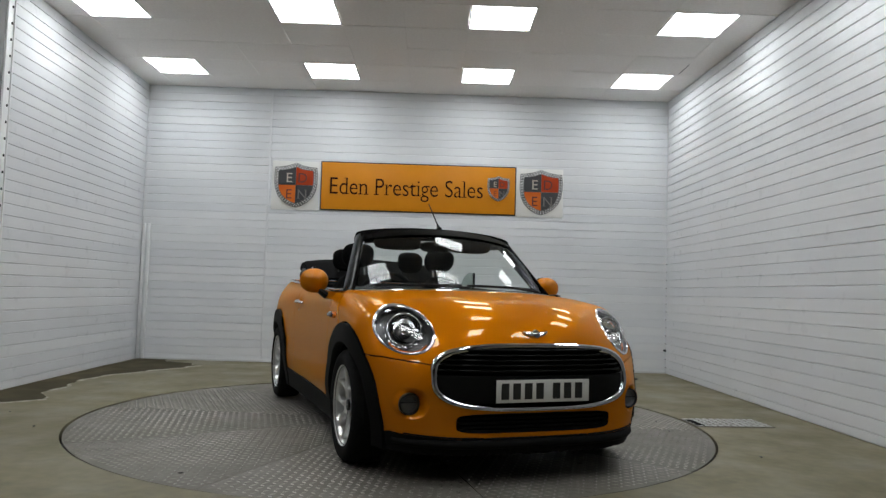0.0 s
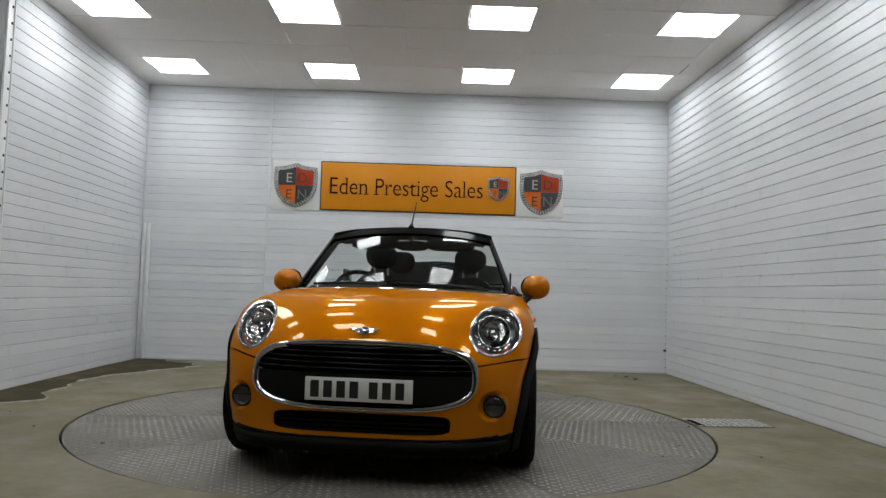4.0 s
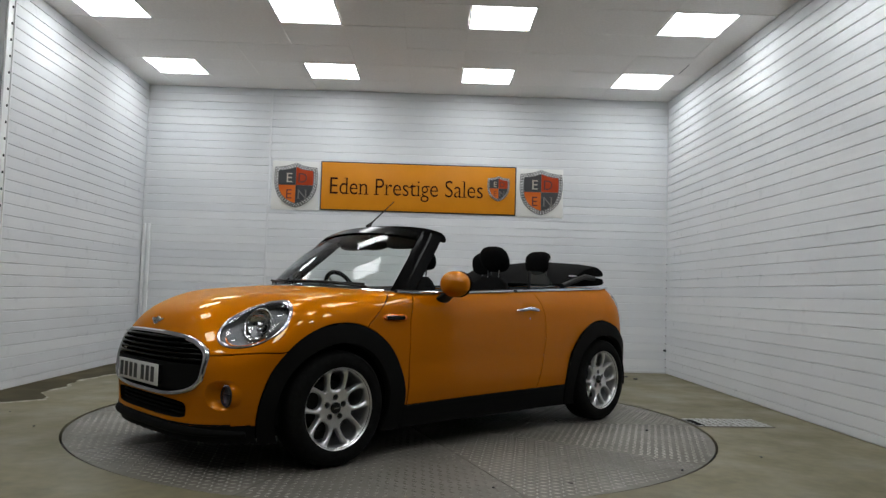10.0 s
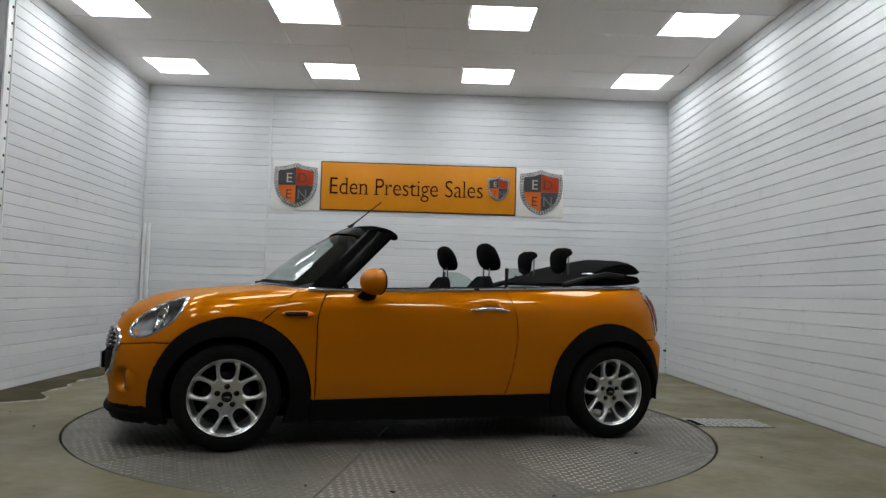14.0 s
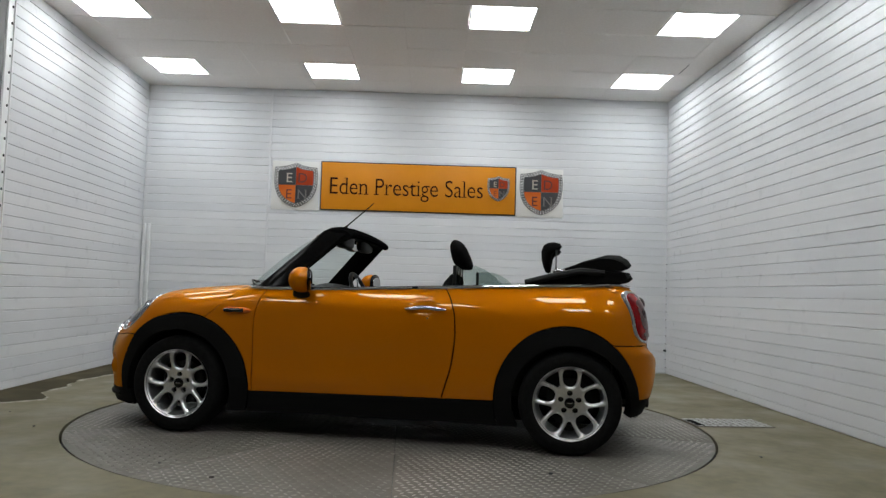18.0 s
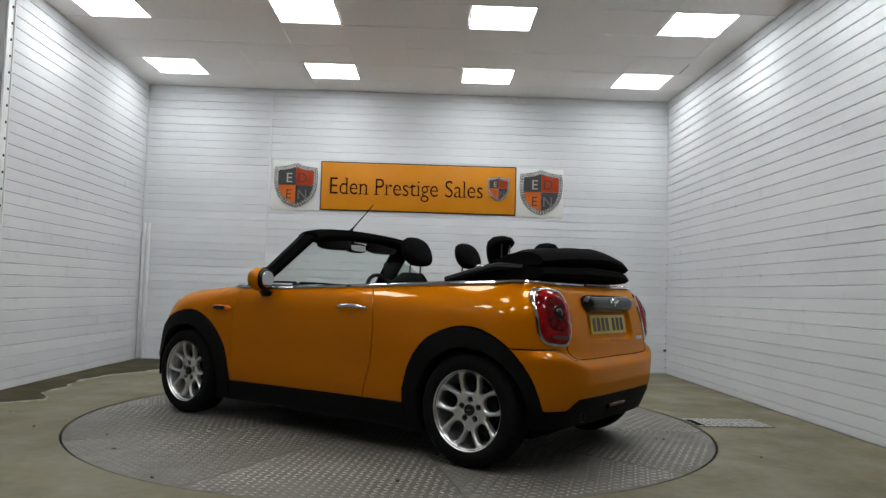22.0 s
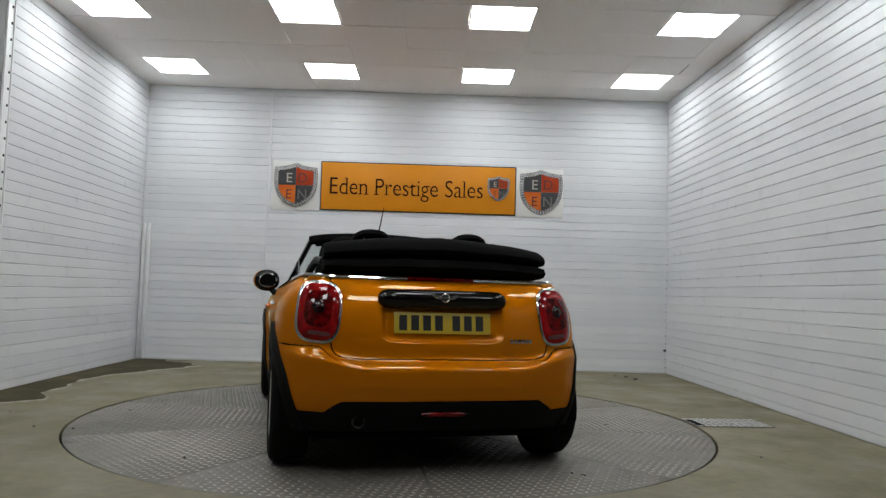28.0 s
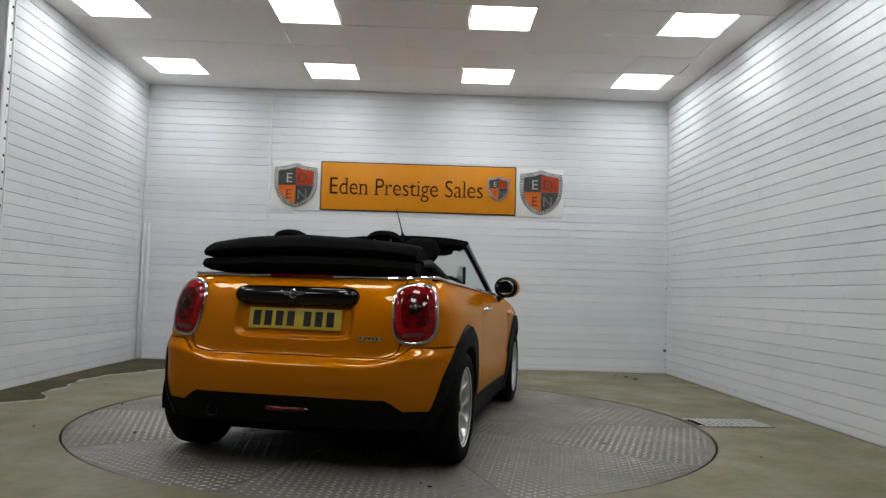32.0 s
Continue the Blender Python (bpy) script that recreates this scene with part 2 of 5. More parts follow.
def blob(name, centre, semi, mat, n=24, power=2.0, shape=None):
    """A rounded lump: a superellipsoid, bent by shape(v) where given."""
    bm = bmesh.new()
    bmesh.ops.create_uvsphere(bm, u_segments=n, v_segments=n // 2 + 2, radius=1)
    for v in bm.verts:
        c = v.co
        s = sum(abs(q) ** power for q in c) ** (-1 / power)
        q = Vector((c.x * s * semi[0], c.y * s * semi[1], c.z * s * semi[2]))
        v.co = (shape(q) if shape else q) + Vector(centre)
    return mesh_bm(name, bm, mat, True)


def prism(name, outline, depth, mat, bevel=0.0, axis="y", at=0.0):
    """An outline of (a, b) pushed along an axis: y takes (x, z), x takes (y, z), z takes (x, y)."""
    bm = bmesh.new()

    def place(a, b, d):
        return {"y": (a, d, b), "x": (d, a, b), "z": (a, b, d)}[axis]
    lo = [bm.verts.new(place(a, b, at)) for a, b in outline]
    hi = [bm.verts.new(place(a, b, at + depth)) for a, b in outline]
    bm.faces.new(lo)
    bm.faces.new(hi[::-1])
    for i in range(len(lo)):
        j = (i + 1) % len(lo)
        bm.faces.new((lo[i], lo[j], hi[j], hi[i]))
    if bevel:
        rim = [e for e in bm.edges if (e.verts[0] in hi) == (e.verts[1] in hi)]
        bmesh.ops.bevel(bm, geom=rim, offset=bevel, segments=2, affect="EDGES", profile=0.5)
    return mesh_bm(name, bm, mat, bevel > 0)


def add_serifs(me, size, extrude):
    """Small feet on the flat ends of the letters' stems."""
    bm = bmesh.new()
    bm.from_mesh(me)
    bmesh.ops.remove_doubles(bm, verts=bm.verts, dist=1e-5)
    ends = []
    for e in bm.edges:
        a, b = e.verts[0].co, e.verts[1].co
        wide = abs(a.x - b.x)
        if a.z > 0 and b.z > 0 and abs(a.y - b.y) < 0.004 * size and 0.035 * size < wide < 0.15 * size and len(e.link_faces) == 2:
            caps = [f for f in e.link_faces if abs(f.normal.z) > 0.9]
            if len(caps) == 1:
                ends.append(((a.x + b.x) / 2, a.y, wide, caps[0].calc_center_median().y > a.y))
    for x, y, wide, low in ends:
        h = 0.030 * size
        if low:
            box_bm((wide + 0.13 * size, h, extrude * 1.8), (x, y + h / 2, 0), bm=bm)
        else:
            box_bm((wide + 0.065 * size, h, extrude * 1.8), (x - 0.03 * size, y - h / 2, 0), bm=bm)
    bm.to_mesh(me)
    bm.free()


def words(name, text, size, mat, parent, at, label="", extrude=0.002, align="CENTER", squeeze=1.0, bold=0.0, serif=False):
    cu = bpy.data.curves.new(name, "FONT")
    cu.body, cu.size, cu.extrude, cu.align_x, cu.align_y = text, size, extrude, align, "CENTER"
    cu.offset = bold
    tmp = bpy.data.objects.new(name, cu)
    scene.collection.objects.link(tmp)
    me = bpy.data.meshes.new_from_object(tmp.evaluated_get(bpy.context.evaluated_depsgraph_get()))
    bpy.data.objects.remove(tmp)
    me.materials.clear()
    me.materials.append(mat)
    for v in me.vertices:
        v.co.x *= squeeze
    if serif:
        add_serifs(me, size, extrude)
    return part(name, me, parent, label, at)


# ---- the room ----
def cladding(wall, along, start, end, splits, face, toward):
    """Boards 0.1 m high, each with a rounded front and a tongue below, on the inner face of a wall."""
    pitch = 0.1008
    for k in range(35):
        z0 = CEIL - (k + 1) * pitch
        z1 = z0 + pitch - 0.0043
        z0 = max(z0, 0.005)
        if z1 < 0.02:
            break
        for a, b in zip(splits[:-1], splits[1:]):
            key = (round(b - a, 3), round(z1 - z0, 3), along)
            if key not in BOARDS:
                n, t = (b - a) / 2 - 0.001, 0.012
                h = z1 - z0
                sec = [(0, -0.0043), (t - 0.0095, -0.0043), (t - 0.0095, 0.0), (t - 0.002, 0.0008), (t, 0.005), (t, h - 0.004), (t - 0.002, h - 0.0006), (t - 0.005, h), (0, h)]
                k9 = len(sec)
                vs = [(s * n, d, e) for s in (-1, 1) for d, e in sec]
                fs = [(i, (i + 1) % k9, k9 + (i + 1) % k9, k9 + i) for i in range(k9)] + [tuple(range(k9 - 1, -1, -1)), tuple(range(k9, 2 * k9))]
                BOARDS[key] = mesh_of("plank", vs, fs, CLAD, False)
            turn = {"back": 180, "left": -90, "right": 90, "rear": 0}[toward]
            mid = (a + b) / 2
            m = pose(mid, face, z0, rz=turn) if along == "x" else pose(face, mid, z0, rz=turn)
            part("plank", BOARDS[key], wall, at=m)


BOARDS = {}
T = 0.2
floor = thing("floor", "grey-brown stained concrete floor with damp patches", "floor", kind="structure")
# a slab with a round pit for the turntable
bm = bmesh.new()
ring_in = [bm.verts.new((math.cos(a) * (DISC_R + 0.016), math.sin(a) * (DISC_R + 0.016), 0)) for a in np.linspace(0, 2 * math.pi, 129)[:-1]]
pit = [bm.verts.new((v.co.x, v.co.y, -0.10)) for v in ring_in]
corners = [(RIGHT + T, BACK + T), (LEFT - T - 0.2, BACK + T), (LEFT - T - 0.2, REAR - T), (RIGHT + T, REAR - T)]


def on_square(a):
    c, s = math.cos(a), math.sin(a)
    k = min((corners[0][0] if c > 0 else -corners[1][0]) / max(abs(c), 1e-9), (corners[0][1] if s > 0 else -corners[2][1]) / max(abs(s), 1e-9))
    return (c * k, s * k, 0)


angles = [2 * math.pi * i / 128 for i in range(128)]
for cx, cy in corners:
    i = min(range(128), key=lambda q: abs((math.atan2(cy, cx) % (2 * math.pi)) - angles[q]))
    angles[i] = math.atan2(cy, cx) % (2 * math.pi)
ring_out = [bm.verts.new(on_square(a)) for a in angles]
low_out = [bm.verts.new((v.co.x, v.co.y, -0.3)) for v in ring_out]
for i in range(128):
    j = (i + 1) % 128
    bm.faces.new((ring_in[i], ring_in[j], ring_out[j], ring_out[i]))
    bm.faces.new((pit[i], pit[j], ring_in[j], ring_in[i]))
    bm.faces.new((ring_out[i], ring_out[j], low_out[j], low_out[i]))
bm.faces.new(low_out)
part("slab", mesh_bm("slab", bm, FLOOR), floor)
bm = bmesh.new()
bmesh.ops.create_circle(bm, cap_ends=True, segments=64, radius=DISC_R + 0.03)
for v in bm.verts:
    v.co.z = -0.095
part("pit_floor", mesh_bm("pit_floor", bm, GAP), floor, "dark turntable pit")


def puddle(outline, mat, name, label, z):
    """A flat stain with an uneven edge."""
    pts = []
    m = len(outline)
    for i in range(m):
        a, b = Vector(outline[i]), Vector(outline[(i + 1) % m])
        for k in range(8):
            p = a.lerp(b, k / 8)
            w = noise.noise(Vector((p.x * 3.3, p.y * 3.3, 1.7))) * 0.10 + noise.noise(Vector((p.x * 9, p.y * 9, z * 900))) * 0.06
            pts.append((min(max(p.x + w, LEFT + 0.02), RIGHT), min(p.y + w * 0.8, BACK - 0.02)))
    return part(name, prism(name, pts, 0.0015, mat, axis="z", at=z), floor, label)


STAIN = [(-3.46, 0.15), (-3.02, 0.20), (-2.80, 0.42), (-2.98, 0.66), (-3.12, 1.35), (-3.02, 2.1), (-2.80, 2.55), (-2.58, 2.95), (-2.45, 3.2), (-2.85, 3.45), (-3.1, 3.74), (-3.46, 3.76)]
puddle([(x + (0.040 if x > -3.4 else 0), y - 0.025) for x, y in STAIN], TIDE, "tide_mark", "pale dried water mark", 0.0008)
puddle(STAIN, WET, "damp_patch", "dark damp patch along the wall", 0.0030)

wall_back = thing("wall_back", "white wall clad in horizontal plastic boards", "wall", kind="structure")
part("backing", box("backing", (RIGHT - LEFT + 2 * T, T, CEIL + 0.3), ((LEFT + RIGHT) / 2, BACK + T / 2, CEIL / 2), JOINT), wall_back)
cladding(wall_back, "x", LEFT, RIGHT, [LEFT, -1.905, RIGHT], BACK, "back")
part("joint_strip", box("joint_strip", (0.022, 0.016, CEIL), (-1.905, BACK - 0.008, CEIL / 2), CLAD, 0.003), wall_back, "white vertical joint strip")
SKEW_L, SKEW_R = 1.56, 0.5
wall_left = thing("wall_left", "white wall clad in horizontal plastic boards", "wall", kind="structure", at=pose(LEFT, BACK, 0, rz=SKEW_L))
part("backing", box("backing", (T, BACK - REAR + 0.4, CEIL + 0.3), (-T / 2, -(BACK - REAR) / 2, CEIL / 2), JOINT), wall_left)
cladding(wall_left, "y", 0, 0, [-3.205, 0.0], 0, "left")
part("plain_stretch", box("plain_stretch", (0.02, BACK - REAR - 3.30, CEIL), (0.005, -3.30 - (BACK - REAR - 3.30) / 2, CEIL / 2), DIMMED_WALL), wall_left, "plain stretch behind the door track, greyed to mute its reflection")
wall_right = thing("wall_right", "white wall clad in horizontal plastic boards", "wall", kind="structure", at=pose(RIGHT, BACK, 0, rz=SKEW_R))
part("backing", box("backing", (T, BACK - REAR + 0.4, CEIL + 0.3), (T / 2, -(BACK - REAR) / 2, CEIL / 2), JOINT), wall_right)
cladding(wall_right, "y", 0, 0, [-4.7, 0.0], 0, "right")
part("plain_stretch", box("plain_stretch", (0.02, BACK - REAR - 4.7, CEIL), (-0.005, -4.7 - (BACK - REAR - 4.7) / 2, CEIL / 2), DIMMED_WALL), wall_right, "plain stretch past the cladding, greyed to mute its reflection")
wall_rear = thing("wall_rear", "unseen rear wall, darkened in place of an unlit room", "wall", kind="structure")
part("backing", box("backing", (RIGHT - LEFT + 2 * T + 0.6, T, CEIL + 0.3), ((LEFT + RIGHT) / 2, REAR - T / 2, CEIL / 2), UNLIT_REAR), wall_rear)

# upright edge of the cladding on the left wall, and the trunking in the corner
post = thing("door_track", "white metal door track fixed to the wall", "door track", kind="structure", at=pose(LEFT, BACK, 0, rz=SKEW_L))
part("channel", box("channel", (0.03, 0.085, CEIL), (0.015, -3.255, CEIL / 2), TRIM, 0.004), post)
part("lip", box("lip", (0.04, 0.014, CEIL), (0.02, -3.205, CEIL / 2), TRIM, 0.003), post)
for k in range(24):
    part("bolt", box("bolt", (0.012, 0.012, 0.02), (0.034, -3.24, 0.15 + k * 0.14), CREST_DARK, 0.002), post)
trunk = thing("cable_trunking", "white plastic cable trunking in the corner", "trunking", kind="structure")
for dx in (0.045, 0.105):
    part("duct", box("duct", (0.035, 0.03, 1.71), (LEFT + dx, BACK - 0.028, 0.855), TRIM, 0.004), trunk)
for z in (0.25, 0.85, 1.45):
    part("clip", box("clip", (0.05, 0.036, 0.02), (LEFT + 0.105, BACK - 0.028, z), TRIM, 0.003), trunk)
edge = thing("baseboard", "thin grey sealant line along the foot of the walls", "baseboard", kind="structure")
part("bead", box("bead", (RIGHT - LEFT, 0.02, 0.02), ((LEFT + RIGHT) / 2, BACK - 0.016, 0.01), JOINT, 0.004), edge)

# ceiling: slab and tiles in one mesh, with sunk joints
bm = box_bm((RIGHT - LEFT + 1.0, BACK - REAR + 0.6, 0.1), ((LEFT + RIGHT) / 2, (BACK + REAR) / 2, CEIL + 0.08))
x_lines = np.arange(LIGHT_X - 2 * TILE, RIGHT + 2 * TILE, TILE)
y_lines = np.arange(LIGHT_Y - 15 * TILE, BACK + TILE, TILE)
LIGHT_CELLS = set()
for i in range(4):
    for j in range(-3, 2):
        LIGHT_CELLS.add((round(LIGHT_X + 3 * TILE * i, 2), round(LIGHT_Y + 3 * TILE * j, 2)))
for x in x_lines:
    for y in y_lines:
        if (round(x, 2), round(y, 2)) in LIGHT_CELLS:
            continue
        x0, x1 = max(x, LEFT - 0.35) + 0.0006, min(x + TILE, RIGHT + 0.15) - 0.0006
        y0, y1 = max(y, REAR - 0.1) + 0.0028, min(y + TILE, BACK + 0.1) - 0.0028
        if x1 - x0 > 0.03 and y1 - y0 > 0.03:
            sag = random.uniform(0, 0.0045)
            box_bm((x1 - x0, y1 - y0, 0.02), ((x0 + x1) / 2, (y0 + y1) / 2, CEIL + 0.012 - sag), bm=bm)
ceiling = thing("ceiling", "pale grey suspended ceiling of square tiles", "ceiling", kind="structure", data=mesh_bm("ceiling", bm, CEILING))

light = thing("ceiling_light", "square white glowing ceiling light panel", "ceiling light", "ceiling light panels")
bm = bmesh.new()
for sx, sy, w, d in ((0, 1, TILE, 0.018), (0, -1, TILE, 0.018), (1, 0, 0.018, TILE - 0.036), (-1, 0, 0.018, TILE - 0.036)):
    box_bm((w - 0.004, d, 0.02), (sx * (TILE / 2 - 0.011), sy * (TILE / 2 - 0.011), 0.008), bm=bm)
part("frame", mesh_bm("frame", bm, TRIM), light, "white metal frame")
part("diffuser", box("diffuser", (TILE - 0.036, TILE - 0.036, 0.008), (0, 0, 0.010), GLOW), light, "glowing white diffuser")
# the row at j = -3 is out of view, added to brighten near faces
first = True
for i in range(4):
    for j in range(-3, 2):
        m = pose(LIGHT_X + 3 * TILE * i + TILE / 2, LIGHT_Y + 3 * TILE * j + TILE / 2, CEIL)
        if first:
            light.matrix_basis, first = m, False
        else:
            copy_thing(light, m)

# steel cover strip in the floor
grate = thing("floor_grate", "galvanised studded steel cover plate in the floor", "floor grate", kind="", at=pose(2.545, 0.155, 0.0, rz=4.5))
part("plate", box("plate", (0.60, 0.34, 0.008), (-0.02, 0, 0.002), STEEL, 0.002), grate)
bm = bmesh.new()
for i in range(11):
    for j in range(5):
        bmesh.ops.create_cone(bm, cap_ends=True, segments=4, radius1=0.0275, radius2=0.020, depth=0.005,
                              matrix=pose(-0.29 + i * 0.0535 + (j % 2) * 0.0, -0.135 + j * 0.0675, 0.0085, rz=45) @ Matrix.Diagonal((1.0, 1.0, 1, 1)))
tagged(part("studs", mesh_bm("studs", bm, GRATE), grate, "raised steel studs"), kind="stuff")

part("grate_notch", box("grate_notch", (0.045, 0.24, 0.006), (-0.285, -0.03, 0.0085), GAP, 0.002), grate, "dark worn gap at the end")

# small imperfections of the room
corner = thing("corner_seal", "dark gaps and sealant in the wall corner", "sealant", kind="structure")
for k in range(1, 35):
    z = CEIL - k * 0.1008
    if 0.05 < z < 1.4:
        part("dark_gap", box("dark_gap", (0.012, 0.014, 0.010), (RIGHT - 0.012, BACK - 0.018, z), CREST_DARK, 0.002), corner)
        part("dark_gap", box("dark_gap", (0.010, 0.014, 0.008), (LEFT + 0.020, BACK - 0.018, z), JOINT, 0.002), corner)
part("seal_lump", blob("seal_lump", (RIGHT - 0.020, BACK - 0.026, 0.292), (0.028, 0.012, 0.014), CREST_DARK, 12), corner, "dark lump of sealant")
crack = thing("ceiling_crack", "short dark crack across a ceiling tile", "crack", kind="structure")
for k in range(6):
    a, b = Vector((2.950, 2.56 - k * 0.055, CEIL - 0.004)), 0.003 + 0.004 * math.sin(k * 2.1)
    part("gap", box("gap", (0.010 - 0.0012 * k, 0.060, 0.004), (a.x + b, a.y, a.z), CREST_DARK), crack)
for x, y, s in ((2.625, 3.01, 0.030), (2.57, 3.222, 0.024), (2.254, -1.036, 0.014), (2.46, 3.30, 0.018), (-2.312, -0.696, 0.012), (-2.75, -0.2, 0.010)):
    crumb = thing("dirt_crumb", "small dark crumb of dirt on the concrete", "dirt", "dirt crumbs on the floor", at=pose(x, y, 0.001, rz=x * 200))
    part("crumb", blob("crumb", (0, 0, s * 0.2), (s, s * 0.6, s * 0.28), CREST_DARK, 10, 2.4), crumb)

# ---- the sign on the back wall ----
CREST_DEEP = material("crest_deep_red", (0.075, 0.010, 0.005), 0.5)
CREST_GREY = material("crest_letter_grey", (0.12, 0.115, 0.11), 0.5)
FACE = BACK - 0.012


def shield_outline(w, h):
    """Half a crest from the top centre down to the point, mirrored."""
    half = [(0.0, 0.5), (0.16, 0.44), (0.32, 0.405), (0.485, 0.40), (0.5, 0.25), (0.5, 0.05), (0.47, -0.12), (0.40, -0.26), (0.28, -0.38), (0.13, -0.465), (0.0, -0.5)]
    pts = half + [(-a, b) for a, b in half[-2:0:-1]]
    return [(a * w, b * h) for a, b in pts]


def clip_half(pts, axis, sign):
    """The part of an outline on one side of an axis."""
    out = []
    for i in range(len(pts)):
        a, b = pts[i], pts[(i + 1) % len(pts)]
        da, db = a[axis] * sign, b[axis] * sign
        if da >= 0:
            out.append(a)
        if da * db < 0:
            t = da / (da - db)
            out.append((a[0] + (b[0] - a[0]) * t, a[1] + (b[1] - a[1]) * t))
    return out


def crest(name, w, h, centre, label, letters=True):
    t = thing(name, label, "crest sign", "crests on the wall", at=pose(centre[0], FACE - 0.010, centre[1]))
    rim = shield_outline(w, h)
    part("rim", prism("rim", rim, -0.016, CREST_RIM, 0.003), t, "chequered silver rim")
    inner = shield_outline(w * 0.80, h * 0.80)
    verts, faces = [], []
    for row, k in enumerate((0.945, 0.865)):
        loop = [Vector((a * k, b * k)) for a, b in shield_outline(w, h)]
        ends = list(zip(loop, loop[1:] + loop[:1]))
        total = sum((b - a).length for a, b in ends)
        count = int(total / (w * 0.062))
        for i in range(count):
            left = (i + 0.5 * row) * total / count
            for a, b in ends:
                if left <= (b - a).length:
                    break
                left -= (b - a).length
            p, way = a + (b - a).normalized() * left, (b - a).normalized()
            side, half = Vector((-way.y, way.x)), w * 0.0195
            m = len(verts)
            for u, v in ((1, 0), (0, 1), (-1, 0), (0, -1)):
                q = p + way * u * half + side * v * half
                verts.append((q.x, -0.0165, q.y))
            verts.append((p.x, -0.0200, p.y))
            faces += [(m + i0, m + (i0 + 1) % 4, m + 4) for i0 in range(4)]
    tagged(part("rim_checks", mesh_of("rim_checks", verts, faces, CREST_CHECK, False), t, "pale chequered studs round the rim"), kind="stuff")
    line = 0.006 * w / 0.55
    for sx in (1, -1):
        for sz in (1, -1):
            q = clip_half(clip_half(inner, 0, sx), 1, sz)
            q = [(a + sx * line * 0.3, b + sz * line * 0.3) for a, b in q]
            dark = sx * sz < 0
            part("quarter", prism("quarter", q, -0.006, CREST_DARK if dark else CREST_RED if sz > 0 else CREST_ORANGE, axis="y", at=-0.016), t, "dark quarter" if dark else "red quarter")
    if letters:
        for ch, px, pz, mt in (("E", -0.085, 0.085, CREST_LINE), ("D", 0.085, 0.085, CREST_DEEP), ("E", -0.085, -0.125, CREST_DEEP), ("N", 0.085, -0.125, CREST_GREY)):
            words("letter", ch, 0.30 * h, mt, t, pose(px * w / 0.55, -0.0235, pz * h / 0.575, rx=90), bold=0.0, serif=True)
    return t


sign = thing("wall_sign", "orange sign board with dark serif lettering", "sign", at=pose(0.0125, FACE, 2.2625))
part("border", box("border", (2.505, 0.012, 0.63), (0, -0.008, 0), INK, 0.003), sign, "black edge")
part("board", box("board", (2.475, 0.012, 0.60), (0, -0.011, 0), SIGN, 0.002), sign, "orange board")
words("lettering", "Eden Prestige Sales", 0.313, SIGN_INK, sign, pose(-0.155, -0.0185, -0.01, rx=90), "dark brown serif words", squeeze=0.82, serif=True, bold=-0.0025)
for cx, w in ((-1.56, 0.60), (1.57, 0.60)):
    b = thing("sign_board", "white backing board of a crest", "sign board", "white boards", at=pose(cx, FACE, 2.25))
    part("panel", box("panel", (w, 0.010, 0.625), (0, -0.005, 0), BOARD, 0.002), b)
crest("wall_crest", 0.55, 0.575, (-1.552, 2.255), "shield crest quartered in charcoal and red")
crest("wall_crest", 0.55, 0.585, (1.585, 2.26), "shield crest quartered in charcoal and red")
crest("small_crest", 0.285, 0.325, (1.037, 2.29), "small shield crest on the orange sign").location.y -= 0.008

# ---- the turntable ----
turntable = thing("turntable", "round steel tread-plate turntable of ten wedge sheets, scuffed and dusty", "turntable")
bm = bmesh.new()
bmesh.ops.create_cone(bm, cap_ends=True, segments=160, radius1=DISC_R, radius2=DISC_R, depth=0.05, matrix=pose(0, 0, -0.033))
part("base", mesh_bm("base", bm, SEAM), turntable, "dark steel bed under the sheets")
WEDGE, SEAM_AT, HUB = 36.0, 29.5, 0.30


def wedge_sheet():
    """One sheet of the disc, its middle along +x, with bevelled edges."""
    gap = 0.0018
    rim = [(DISC_R * math.cos(radians(a)), DISC_R * math.sin(radians(a))) for a in np.linspace(-WEDGE / 2, WEDGE / 2, 33)]
    hub = [(HUB * math.cos(radians(a)), HUB * math.sin(radians(a))) for a in np.linspace(WEDGE / 2, -WEDGE / 2, 7)]
    c, n = math.cos(radians(WEDGE / 2)), math.sin(radians(WEDGE / 2))
    pts = []
    for x, y in rim + hub:
        edge = x * n - abs(y) * c
        push = max(0.0, gap - edge)
        pts.append((x + push * n, y - math.copysign(push * c, y)))
    return prism("tread_sheet", pts, 0.006, STEEL, 0.0012, "z", -0.0095)


def studs():
    """Raised bars, alternating in direction, over one sheet."""
    verts, faces = [], []
    step = 0.0445
    c0, n0 = math.cos(radians(WEDGE / 2)), math.sin(radians(WEDGE / 2))
    for i in range(int(HUB / step), int(DISC_R / step) + 1):
        for j in range(-17, 18):
            x, y = (i + 0.5) * step, j * step
            r = math.hypot(x, y)
            if r > DISC_R - 0.022 or r < HUB + 0.03 or x * n0 - abs(y) * c0 < 0.012:
                continue
            a = radians(45 if (i + j) % 2 else -45)
            c, s = math.cos(a), math.sin(a)
            b = len(verts)
            for px, py, pz in ((-0.0195, 0, 0), (0, -0.0085, 0), (0.0195, 0, 0), (0, 0.0085, 0), (-0.008, 0, 0.0029), (0.008, 0, 0.0029)):
                verts.append((x + px * c - py * s, y + px * s + py * c, pz - 0.0036))
            faces += [(b, b + 1, b + 4), (b + 1, b + 5, b + 4), (b + 1, b + 2, b + 5), (b + 2, b + 3, b + 5), (b + 3, b + 4, b + 5), (b + 3, b, b + 4)]
    return mesh_of("studs", verts, faces, STUD, False)


